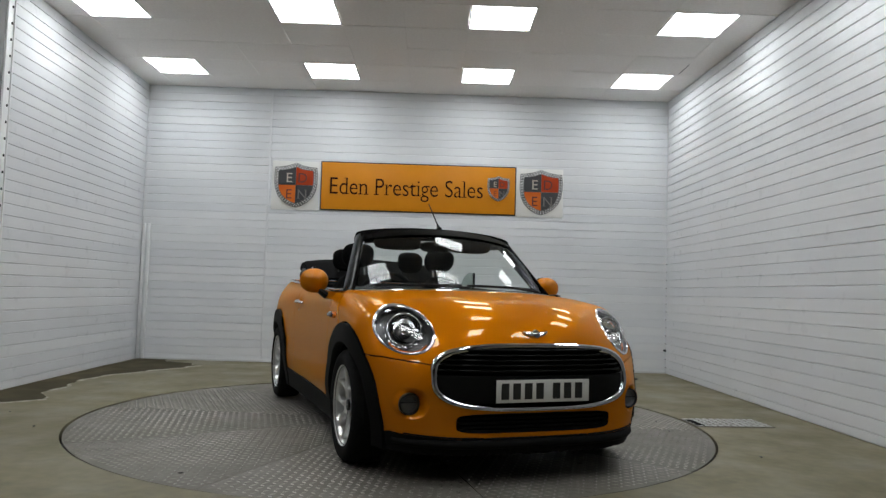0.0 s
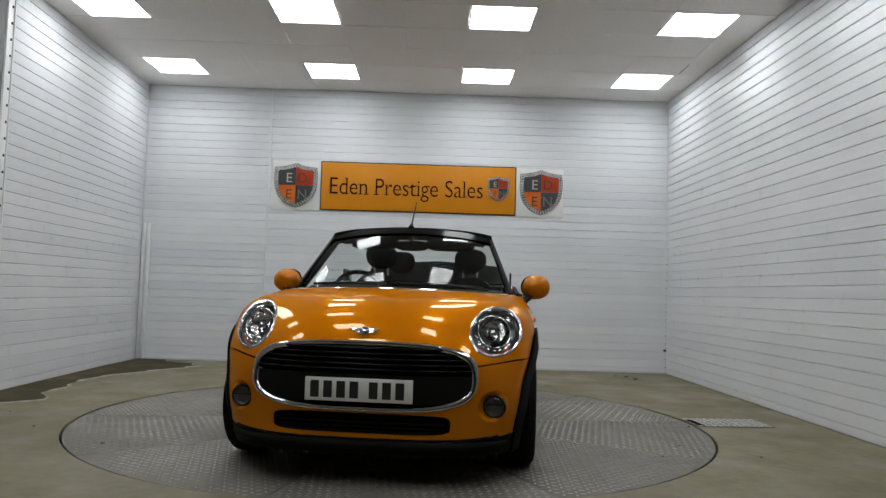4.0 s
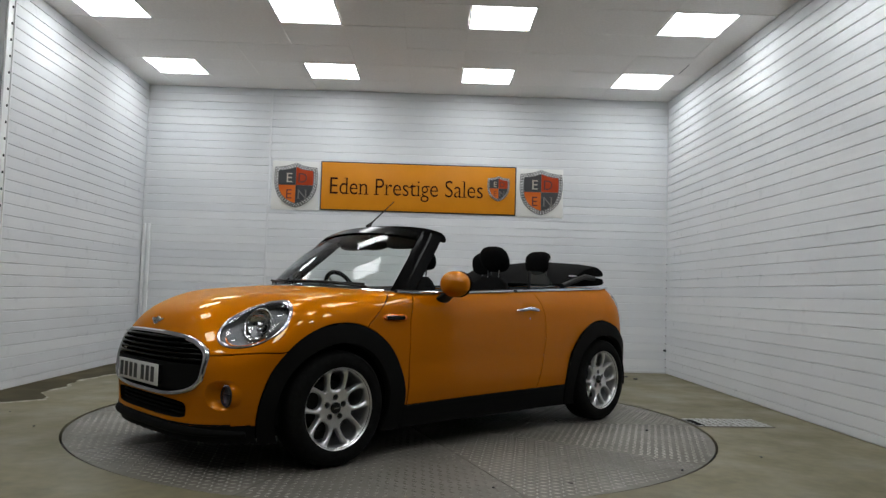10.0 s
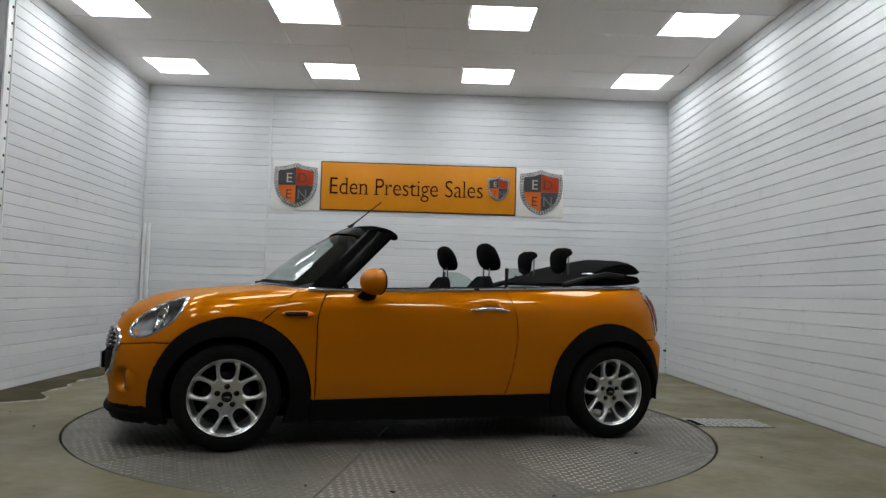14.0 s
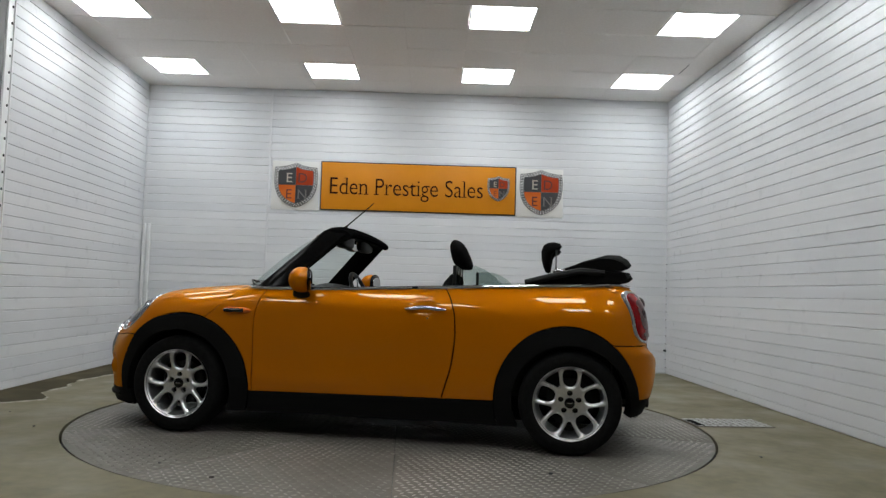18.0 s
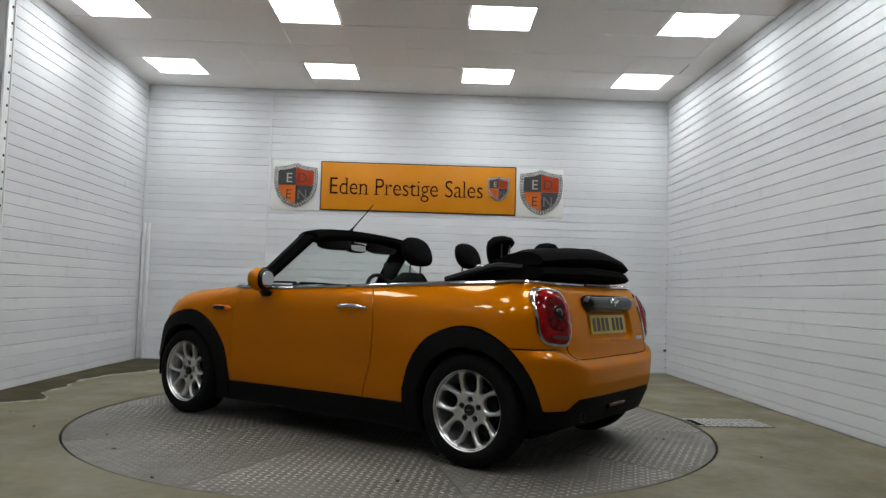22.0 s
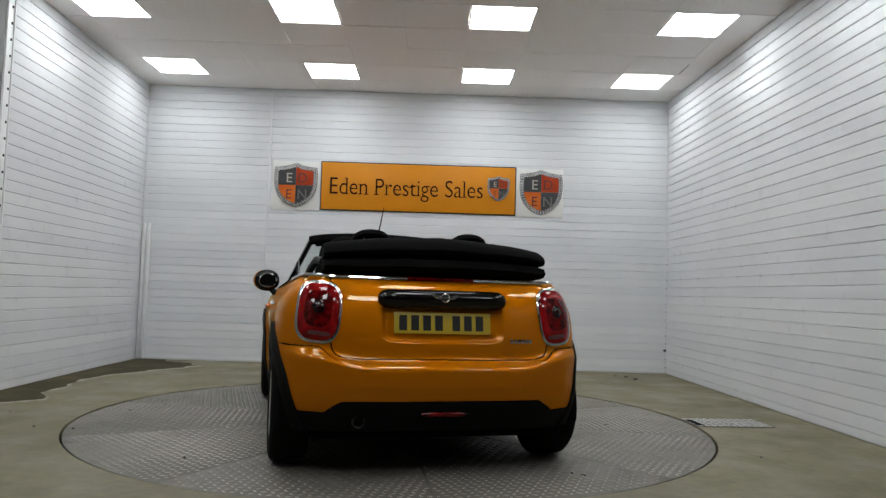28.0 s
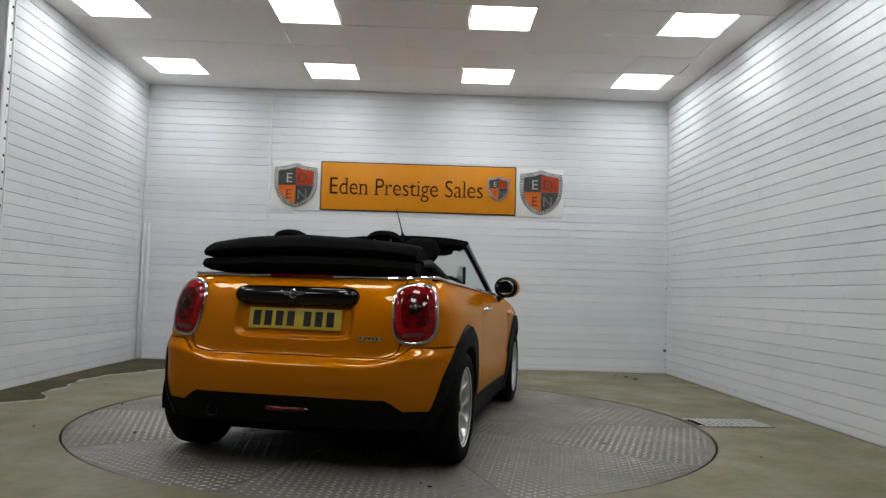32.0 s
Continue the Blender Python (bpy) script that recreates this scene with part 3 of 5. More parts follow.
SHEET, STUDS = wedge_sheet(), studs()
for k in range(10):
    sheet = part("tread_sheet", SHEET, turntable, at=pose(0, 0, 0, rz=SEAM_AT + WEDGE * (k + 0.5)))
    tagged(part("studs", STUDS, sheet, "raised tread bars"), kind="stuff")
part("hub_plate", lathe("hub_plate", [(0.0, -0.0035), (HUB - 0.004, -0.0035), (HUB - 0.002, -0.008)], STEEL, 48, "z"), turntable, "plain round hub plate")
for ang, r in ((20, 1.7), (75, 2.0), (140, 1.2), (200, 1.9), (255, 1.55), (310, 2.02)):
    part("screw_hole", lathe("screw_hole", [(0.0, -0.002), (0.014, -0.002), (0.015, -0.004)], GAP, 12, "z"), turntable, "dark countersunk hole",
         pose(r * math.cos(radians(ang)), r * math.sin(radians(ang)), 0))

for x, y, s in ((-1.136, 1.408, 0.013), (-0.21, 2.16, 0.010), (0.9, 1.75, 0.008), (-1.75, -0.6, 0.009)):
    part("grit", blob("grit", (0, 0, 0.002), (s, s * 0.7, s * 0.5), CREST_DARK, 10, 2.6), turntable, "dark crumb of grit", pose(x, y, 0))


# ---- the car: its body as one rounded form, cut into panels ----
def smooth_curve(points, sigma):
    """A function through points, rounded over a distance sigma."""
    xs, ys = np.array([p[0] for p in points], float), np.array([p[1] for p in points], float)
    grid = np.arange(xs[0] - 0.5, xs[-1] + 0.5, 0.004)
    line = np.interp(grid, xs, ys)
    k = np.exp(-0.5 * (np.arange(-60, 61) * 0.004 / sigma) ** 2)
    pad = np.pad(line, 60, mode="edge")
    soft = np.convolve(pad, k / k.sum(), "valid")
    return lambda q: np.interp(q, grid, soft)


TOP = smooth_curve([(-1.90, 0.90), (-1.72, 0.985), (-1.60, 1.016), (-1.45, 1.024), (-1.07, 1.010), (-0.71, 0.996), (0.21, 0.958), (0.67, 0.948), (0.90, 0.955),
                    (1.05, 0.957), (1.355, 0.932), (1.52, 0.915), (1.68, 0.884), (1.80, 0.832), (1.90, 0.760), (1.985, 0.655), (2.06, 0.53)], 0.05)
CROWN = smooth_curve([(0.6, 0.0), (1.0, 0.030), (1.40, 0.040), (1.50, 0.055), (1.62, 0.14), (1.72, 0.25), (1.85, 0.34), (2.0, 0.38)], 0.05)
WIDE = smooth_curve([(0.05, 0.77), (0.20, 0.80), (0.30, 0.821), (0.36, 0.831), (0.42, 0.832), (0.51, 0.828), (0.62, 0.835), (0.70, 0.8340), (0.76, 0.8305), (0.80, 0.8275), (0.82, 0.8252), (0.84, 0.8215), (0.86, 0.8160), (0.88, 0.8085), (0.90, 0.7995), (0.92, 0.7885), (0.94, 0.7758), (0.96, 0.7612), (0.98, 0.7450), (1.0, 0.727), (1.06, 0.672)], 0.018)
NOSE = smooth_curve([(0.10, 1.88), (0.145, 1.925), (0.18, 1.940), (0.25, 1.940), (0.30, 1.940), (0.45, 1.950), (0.60, 1.947), (0.70, 1.938), (0.82, 1.92), (0.95, 1.90)], 0.025)
TAIL = smooth_curve([(0.15, 1.68), (0.25, 1.730), (0.35, 1.772), (0.46, 1.797), (0.540, 1.798), (0.554, 1.795), (0.566, 1.783), (0.588, 1.753), (0.600, 1.746), (0.62, 1.742), (0.66, 1.7395), (0.70, 1.736), (0.73, 1.732), (0.76, 1.7265), (0.79, 1.7205), (0.82, 1.713), (0.85, 1.7045), (0.88, 1.6945), (0.91, 1.683), (0.94, 1.668), (0.97, 1.650), (1.0, 1.627), (1.02, 1.610)], 0.010)
ROUND = smooth_curve([(-1.7, 0.05), (-1.3, 0.035), (0.5, 0.03), (0.8, 0.06), (1.1, 0.13), (1.6, 0.16), (2.0, 0.12)], 0.08)
FRONT_C, REAR_C = 1.2475, -1.30


def plan_distance(x, y, z):
    y = np.abs(y)
    flare = 0.022 * (np.exp(-((x - 1.235) / 0.42) ** 2) + np.exp(-((x + 1.225) / 0.42) ** 2)) * np.exp(-((z - 0.55) / 0.28) ** 2)
    w = WIDE(z) + flare - 0.012 * np.exp(-(x / 0.7) ** 2)
    w = w - 0.013 * np.exp(-((x + 0.36) / 0.062) ** 4 - ((z - 0.842) / 0.034) ** 2)
    f = np.maximum(x - FRONT_C, 0) / (NOSE(z) - FRONT_C)
    up = np.clip((y - 0.40) / 0.30, 0, 1)
    up = up * up * (3 - 2 * up) * np.clip((z - 0.42) / 0.10, 0, 1)
    dish = ((y / 0.318) ** 8 + (np.abs(z - 0.782) / 0.098) ** 6) ** (1 / 6)
    dish = np.clip((1.07 - dish) / 0.16, 0, 1)
    dish = dish * dish * (3 - 2 * dish)
    r = np.maximum(REAR_C - x, 0) / (TAIL(z - 0.055 * up) - 0.028 * dish + REAR_C)
    low = np.clip((0.74 - z) / 0.14, 0, 1)
    low = low * low * (3 - 2 * low)
    g = (y / w) ** (3.2 + 0.5 * low) + f ** (2.2 + 0.2 * low)
    h = (y / w) ** 4.6 + r ** 2.9
    return np.where(x > 0, g ** (1 / 2.4) - 1, h ** (1 / 3.7) - 1) * w


def body(x, y, z):
    """Below zero inside the car's outer form."""
    a = plan_distance(x, y, z)
    b = z - (TOP(x) - CROWN(x) * (np.abs(y) / 0.7) ** 3.0)
    k = ROUND(x)
    h = np.maximum(k - np.abs(a - b), 0) / k
    top = np.maximum(a, b) + h * h * k / 4
    return np.maximum(top, 0.14 - z)


def gradient(x, y, z):
    e = 0.002
    g = np.stack([body(x + e, y, z) - body(x - e, y, z), body(x, y + e, z) - body(x, y - e, z), body(x, y, z + e) - body(x, y, z - e)], -1)
    return g / np.maximum(np.linalg.norm(g, axis=-1, keepdims=True), 1e-9)


def march(origin, way, reach):
    """Where rays from inside leave the body."""
    lo, hi = np.zeros(origin.shape[:-1]), np.full(origin.shape[:-1], float(reach))
    for _ in range(34):
        mid = (lo + hi) / 2
        p = origin + way * mid[..., None]
        inside = body(p[..., 0], p[..., 1], p[..., 2]) < 0
        lo, hi = np.where(inside, mid, lo), np.where(inside, hi, mid)
    return origin + way * ((lo + hi) / 2)[..., None]


def cast(points, axis, start, sign, reach=1.5):
    """Points given in two axes, met with the body along the third; with the outward normals."""
    pts = np.array(points, float)
    o = np.insert(pts, axis, start, axis=1)
    w = np.zeros_like(o)
    w[:, axis] = sign
    p = march(o, w, reach)
    return p, gradient(p[:, 0], p[:, 1], p[:, 2])


def on_front(points):
    return cast(points, 0, 0.9, 1.0)


def on_rear(points):
    return cast(points, 0, -0.9, -1.0)


def on_side(points, side=1):
    return cast(points, 1, 0.0, side, 1.2)


# outlines of the panels, as fields that are zero on the line
def arch_outer_f(x, y, z):
    return np.sqrt(((x - 1.226) / 0.455) ** 2 + ((z - 0.29) / 0.472) ** 2) * 0.46 - 0.46


def arch_outer_r(x, y, z):
    return np.sqrt(((x + 1.222) / 0.430) ** 2 + ((z - 0.30) / 0.460) ** 2) * 0.44 - 0.44


def arch_inner_f(x, y, z):
    return np.sqrt((x - 1.2475) ** 2 + (z - 0.30) ** 2) - 0.352


def arch_inner_r(x, y, z):
    return np.sqrt((x + 1.2475) ** 2 + (z - 0.30) ** 2) - 0.345


def bonnet_low(x, y, z):
    return z - (0.574 + 0.035 * np.clip((np.abs(y) - 0.45) / 0.3, 0, 1))


def scuttle(x, y, z):
    return x - (0.846 + (0.942 - z) * 1.13)


def cowl(x, y, z):
    return x - (1.06 - 0.30 * (np.abs(y) / 0.70) ** 2)


def door_front(x, y, z):
    return x - (0.748 - np.clip(z - 0.72, 0, 1) ** 2 * 1.4)


DOOR_R = smooth_curve([(0.2, -0.44), (0.30, -0.473), (0.483, -0.528), (0.66, -0.551), (0.80, -0.544), (0.92, -0.509), (1.0, -0.45)], 0.03)


def door_rear(x, y, z):
    return x - DOOR_R(z)


def sill(x, y, z):
    return z - (0.288 - 0.011 * x)


def belt(x, y, z):
    return z - (TOP(x) - 0.020)


def boot_side(x, y, z):
    n = 11.0
    return ((np.abs(y) / 0.582) ** n + (np.abs(z - 0.90) / 0.305) ** n) ** (1 / n) * 0.4 - 0.4


def bumper_rear(x, y, z):
    k = np.clip((np.abs(y) - 0.55) / 0.10, 0, 1)
    return z - (0.597 + 0.058 * k * k * (3 - 2 * k))


def skirt_front(x, y, z):
    return z - (0.228 + 0.020 * (np.abs(y) / 0.72) ** 3)


def skirt_rear(x, y, z):
    return z - (0.385 - 0.055 * np.clip((np.abs(y) - 0.52) / 0.09, 0, 1))


def low_rear(x, y, z):
    return z - 0.228


def oval(cy, cz, ry, rz, n=2.0, lean=0.0):
    def field(x, y, z):
        a, b = np.abs(y) - cy, z - cz
        c, s = math.cos(lean), math.sin(lean)
        u, v = a * c + b * s, -a * s + b * c
        return ((np.abs(u) / ry) ** n + (np.abs(v) / rz) ** n) ** (1 / n) * min(ry, rz) - min(ry, rz)
    field.shape = (cy, cz, ry, rz, n, lean)
    return field


HEADLAMP = oval(0.636, 0.748, 0.128, 0.120, 2.0, 0.0)
TAILLAMP = oval(0.638, 0.824, 0.102, 0.149, 3.2, 0.10)
GRILLE = oval(0.0, 0.528, 0.550, 0.160, 3.2)
INTAKE = oval(0.0, 0.304, 0.432, 0.045, 6.0)
FOG = oval(0.640, 0.394, 0.074, 0.072, 2.2)


def oval_points(field, n, grow=0.0, side=1):
    cy, cz, ry, rz, p, lean = field.shape
    out = []
    for i in range(n):
        a = 2 * math.pi * i / n
        c, s = math.cos(a), math.sin(a)
        u = math.copysign(abs(c) ** (2 / p), c) * (ry + grow)
        v = math.copysign(abs(s) ** (2 / p), s) * (rz + grow)
        out.append((side * (cy + u * math.cos(lean) - v * math.sin(lean)), cz + u * math.sin(lean) + v * math.cos(lean)))
    return out


# each line counts only where it is a panel's edge
LIVE = {HEADLAMP: lambda x, y, z: x > 1.2, GRILLE: lambda x, y, z: x > 1.2, INTAKE: lambda x, y, z: x > 1.2, FOG: lambda x, y, z: x > 1.2,
        bonnet_low: lambda x, y, z: (x > 1.2) & (arch_outer_f(x, y, z) > -0.03), skirt_front: lambda x, y, z: (x > 1.2) & (arch_outer_f(x, y, z) > -0.03),
        cowl: lambda x, y, z: (x > 0.5) & (z > 0.85), scuttle: lambda x, y, z: (x > 0.6) & (z > 0.62) & (arch_outer_f(x, y, z) > -0.03),
        TAILLAMP: lambda x, y, z: x < -1.2, boot_side: lambda x, y, z: x < -1.45, bumper_rear: lambda x, y, z: (x < -1.3) & (arch_outer_r(x, y, z) > -0.03),
        skirt_rear: lambda x, y, z: (x < -1.3) & (arch_outer_r(x, y, z) > -0.03), low_rear: lambda x, y, z: x < -1.3,
        sill: lambda x, y, z: (np.abs(x) < 1.2), belt: lambda x, y, z: (x < 1.0) & (x > -1.6),
        door_front: lambda x, y, z: (x > 0.4) & (x < 1.0), door_rear: lambda x, y, z: (x < -0.3) & (x > -0.7),
        arch_outer_f: lambda x, y, z: (x > 0.6) & (y > 0.45), arch_outer_r: lambda x, y, z: (x < -0.6) & (y > 0.45),
        arch_inner_f: lambda x, y, z: (x > 0.6) & (y > 0.45), arch_inner_r: lambda x, y, z: (x < -0.6) & (y > 0.45)}
LINES = [arch_outer_f, arch_outer_r, arch_inner_f, arch_inner_r, GRILLE, HEADLAMP, TAILLAMP, INTAKE, FOG, low_rear, skirt_front, skirt_rear, belt, sill,
         bonnet_low, bumper_rear, boot_side, door_front, door_rear, scuttle, cowl]


def shell_grid():
    """Half of the body as a grid: rays fan out from a spine along the car."""
    xs = list(np.linspace(-1.15, 1.18, 150))
    fan = np.radians(np.linspace(0, 90, 66))[1:]
    back = np.radians(np.linspace(0, 90, 140))[1:]
    stations = [(-1.15, -a) for a in back[::-1]] + [(x, 0.0) for x in xs] + [(1.18, a) for a in fan]
    psi = np.radians(np.linspace(-90, 90, 190))
    o = np.array([[(x, 0, 0.5) for _ in psi] for x, _ in stations])
    w = np.array([[(math.sin(a), math.cos(a) * math.cos(p), math.cos(a) * math.sin(p)) for p in psi] for _, a in stations])
    return march(o, w, 2.2)


def cut_grid(v):
    """Moves grid points onto the panel lines; returns the zero sets."""
    zero = np.zeros((len(LINES),) + v.shape[:2], bool)
    for q, field in enumerate(LINES):
        f = field(v[..., 0], v[..., 1], v[..., 2])
        live = LIVE[field](v[..., 0], v[..., 1], v[..., 2])
        best = np.full(f.shape, 9.0)
        goal = v.copy()
        for di, dj in ((1, 0), (0, 1), (1, 1)):
            n0, n1 = f.shape[0] - di, f.shape[1] - dj
            a, b = f[:n0, :n1], f[di:, dj:]
            ok = (a * b < 0) & live[:n0, :n1] & live[di:, dj:]
            t = np.where(ok, a / np.where(ok, a - b, 1), 9)
            pa, pb = v[:n0, :n1], v[di:, dj:]
            where = pa + (pb - pa) * np.where(ok, t, 0)[..., None]
            da = np.where(ok & (t <= 0.5), t, 9)
            take = da < best[:n0, :n1]
            goal[:n0, :n1][take], best[:n0, :n1][take] = where[take], da[take]
            db = np.where(ok & (t > 0.5), 1 - t, 9)
            take = db < best[di:, dj:]
            goal[di:, dj:][take], best[di:, dj:][take] = where[take], db[take]
        moved = (best < 2) & ~zero.any(0)
        v[moved] = goal[moved]
        zero[q] = moved
    v[:, 0, 1] = v[:, -1, 1] = 0.0
    v[0], v[-1] = v[0, 0], v[-1, 0]
    return zero


def panel_names(c, n):
    """The panel that each face belongs to, by its centre and normal."""
    x, y, z = c[:, 0], c[:, 1], c[:, 2]
    out = np.full(len(c), "quarter", dtype=object)
    out[(door_rear(x, y, z) > 0)] = "door"
    out[(door_front(x, y, z) > 0)] = "scuttle_panel"
    front = scuttle(x, y, z) > 0
    out[front & (bonnet_low(x, y, z) > 0)] = "bonnet"
    out[(x > 1.24) & (bonnet_low(x, y, z) <= 0)] = "front_bumper"
    out[(x > 1.24) & (skirt_front(x, y, z) < 0)] = "front_lip"
    rear = x < -1.22
    out[rear & (bumper_rear(x, y, z) < 0)] = "rear_bumper"
    out[(x < -1.45) & (boot_side(x, y, z) < 0)] = "boot_lid"
    out[rear & (skirt_rear(x, y, z) < 0)] = "diffuser"
    out[(sill(x, y, z) < 0) & (np.abs(x) < 1.25)] = "side_skirt"
    out[arch_outer_f(x, y, z) < 0] = "arch_front"
    out[arch_outer_r(x, y, z) < 0] = "arch_rear"
    gone = (z < 0.145) | (n[:, 2] < -0.93) | ((x < -1.32) & (low_rear(x, y, z) < 0))
    gone |= (arch_inner_f(x, y, z) < 0) | (arch_inner_r(x, y, z) < 0)
    gone |= (belt(x, y, z) > 0) & (cowl(x, y, z) < 0) & (x > -1.50)
    gone |= (x > 1.2) & ((HEADLAMP(x, y, z) < 0) | (GRILLE(x, y, z) < 0) | (INTAKE(x, y, z) < 0) | (FOG(x, y, z) < 0))
    gone |= (x < -1.2) & (TAILLAMP(x, y, z) < 0)
    out[gone] = ""
    return out


def panel_mesh(name, verts, faces, mat, both, gap=0.0042, depth=0.014):
    """A panel with a narrow gap at its edge and a turned-in rim. both: mirrored to the other side too."""
    used = sorted({i for f in faces for i in f})
    at = {i: k for k, i in enumerate(used)}
    pts = verts[used].copy()
    nor = gradient(pts[:, 0], pts[:, 1], pts[:, 2])
    fs = [tuple(at[i] for i in f) for f in faces]
    count, ways = {}, np.zeros_like(pts)
    for f in fs:
        mid = pts[list(f)].mean(0)
        for a, b in zip(f, f[1:] + f[:1]):
            count.setdefault((min(a, b), max(a, b)), []).append((a, b, mid))
    rim = [u[0] for u in count.values() if len(u) == 1 and not (both and abs(pts[u[0][0]][1]) < 1e-4 and abs(pts[u[0][1]][1]) < 1e-4)]
    for a, b, mid in rim:
        e = pts[b] - pts[a]
        inward = mid - pts[a]
        e /= max(np.linalg.norm(e), 1e-9)
        inward = inward - e * (inward @ e)
        inward /= max(np.linalg.norm(inward), 1e-9)
        ways[a] += inward
        ways[b] += inward
    beside = {}
    for a, b, _ in rim:
        beside.setdefault(a, []).append(b)
        beside.setdefault(b, []).append(a)
    for _ in range(8):
        unit = ways / np.maximum(np.linalg.norm(ways, axis=1, keepdims=True), 1e-9)
        for i, near in beside.items():
            ways[i] = unit[i] + sum(unit[k] for k in near)
    size = np.linalg.norm(ways, axis=1, keepdims=True)
    pts = pts + np.where(size > 0, ways / np.maximum(size, 1e-9), 0) * gap
    out, onor, of = [tuple(p) for p in pts], [tuple(n) for n in nor], list(fs)
    edge_at = {}
    for a, b, _ in rim:
        for i in (a, b):
            if i not in edge_at:
                edge_at[i] = len(out)
                side = -ways[i] / max(np.linalg.norm(ways[i]), 1e-9)
                out += [tuple(pts[i]), tuple(pts[i] - nor[i] * depth)]
                onor += [tuple((nor[i] + side) / 1.414), tuple(side)]
        of.append((edge_at[b], edge_at[a], edge_at[a] + 1, edge_at[b] + 1))
    if both:
        m = len(out)
        out += [(p[0], -p[1], p[2]) for p in out]
        onor += [(q[0], -q[1], q[2]) for q in onor]
        of += [tuple(i + m for i in f[::-1]) for f in of]
        keep = {}
        for i in range(m):
            if abs(out[i][1]) < 1e-4:
                keep[i + m] = i
        of = [tuple(keep.get(i, i) for i in f) for f in of]
    of = [f for f in of if len(set(f)) == len(f)]
    return mesh_of(name, out, of, mat, True, onor)


def mirrored(me, name):
    """The same mesh on the car's other side."""
    pts = np.array([v.co for v in me.vertices]) * (1, -1, 1)
    nor = np.array([(n.vector.x, -n.vector.y, n.vector.z) for n in me.corner_normals])
    faces = [tuple(p.vertices)[::-1] for p in me.polygons]
    per = [None] * len(pts)
    for p in me.polygons:
        for li in p.loop_indices:
            per[me.loops[li].vertex_index] = nor[li]
    per = [(0, 0, 1) if q is None else q for q in per]
    return mesh_of(name, pts, faces, me.materials[0], True, per)


CAR_X, CAR_Y = 0.0084, 0.1206
car = thing("convertible_car", "orange convertible car with its black roof folded down", "car")
shell = shell_grid()
on_line = cut_grid(shell)
NI, NJ = shell.shape[:2]
flat = shell.reshape(-1, 3)
quads = []
for i in range(NI - 1):
    for j in range(NJ - 1):
        a, b, c, d = i * NJ + j, (i + 1) * NJ + j, (i + 1) * NJ + j + 1, i * NJ + j + 1
        z = on_line[:, i, j] & on_line[:, i + 1, j + 1]
        y = on_line[:, i + 1, j] & on_line[:, i, j + 1]
        if y.any() and not z.any():
            quads += [(a, b, d), (b, c, d)]
        else:
            quads += [(a, b, c), (a, c, d)]
tri = np.array(quads)
tri[tri < NJ] = 0
tri[tri >= (NI - 1) * NJ] = (NI - 1) * NJ
mids = flat[tri].mean(1)
cross = np.cross(flat[tri[:, 1]] - flat[tri[:, 0]], flat[tri[:, 2]] - flat[tri[:, 0]])
area = np.linalg.norm(cross, axis=1)
unit = cross / np.maximum(area[:, None], 1e-12)
outward = gradient(mids[:, 0], mids[:, 1], mids[:, 2])
if (unit * outward).sum(1).mean() < 0:
    tri = tri[:, ::-1]
label_of = panel_names(mids, outward)
label_of[area < 1e-9] = ""
PANELS = {}
for name, f in zip(label_of, tri.tolist()):
    if name:
        PANELS.setdefault(name, []).append(tuple(f))

PANEL_LOOK = {"bonnet": (PAINT, True, "glossy orange bonnet"), "front_bumper": (PAINT, True, "orange front bumper"), "rear_bumper": (PAINT, True, "orange rear bumper"),
              "boot_lid": (PAINT, True, "orange boot lid"), "front_lip": (CLADDING, True, "black plastic front lip"), "diffuser": (CLADDING, True, "black plastic rear valance"),
              "door": (PAINT, False, "orange door"), "quarter": (PAINT, False, "orange rear quarter panel"), "scuttle_panel": (PAINT, False, "orange wing panel"),
              "side_skirt": (CLADDING, False, "black plastic sill"), "arch_front": (CLADDING, False, "black plastic wheel arch"), "arch_rear": (CLADDING, False, "black plastic wheel arch")}
PROUD = {"arch_front": 0.014, "arch_rear": 0.014, "side_skirt": 0.008}
DOORS = {}
for name, faces in PANELS.items():
    mat, both, label = PANEL_LOOK[name]
    vv = flat
    if name in PROUD:
        vv = flat + gradient(flat[:, 0], flat[:, 1], flat[:, 2]) * (1, 1, 0) * PROUD[name]
    me = panel_mesh(name, vv, faces, mat, both, depth=0.05 if name.startswith("arch") else 0.016)
    plain = "wheel_arch" if name.startswith("arch") else name
    ob = part(plain, me, car, label)
    if name == "door":
        DOORS[1] = ob
    if not both:
        other = part(plain, mirrored(me, name), car, label)
        if name == "door":
            DOORS[-1] = other

# dark inner shell behind the gaps
inner_p = flat - gradient(flat[:, 0], flat[:, 1], flat[:, 2]) * 0.022
inner_faces = []
for i in range(0, NI - 3, 3):
    for j in range(0, NJ - 3, 3):
        q = (i * NJ + j, (i + 3) * NJ + j, (i + 3) * NJ + j + 3, i * NJ + j + 3)
        c = flat[list(q)].mean(0)
        x, y, z = c
        if z < (0.29 if x < -1.2 else 0.24) or arch_inner_f(x, y, z) < 0.06 or arch_inner_r(x, y, z) < 0.06:
            continue
        if belt(x, y, z) > -0.04 and cowl(x, y, z) < 0.06 and x > -1.56:
            continue
        if x > 1.2 and min(HEADLAMP(x, y, z), GRILLE(x, y, z), INTAKE(x, y, z), FOG(x, y, z)) < 0.03:
            continue
        if x < -1.2 and TAILLAMP(x, y, z) < 0.03:
            continue
        inner_faces.append(q)
inner_v = np.concatenate([inner_p, inner_p * (1, -1, 1)])
inner_faces += [tuple(i + len(inner_p) for i in q[::-1]) for q in inner_faces]
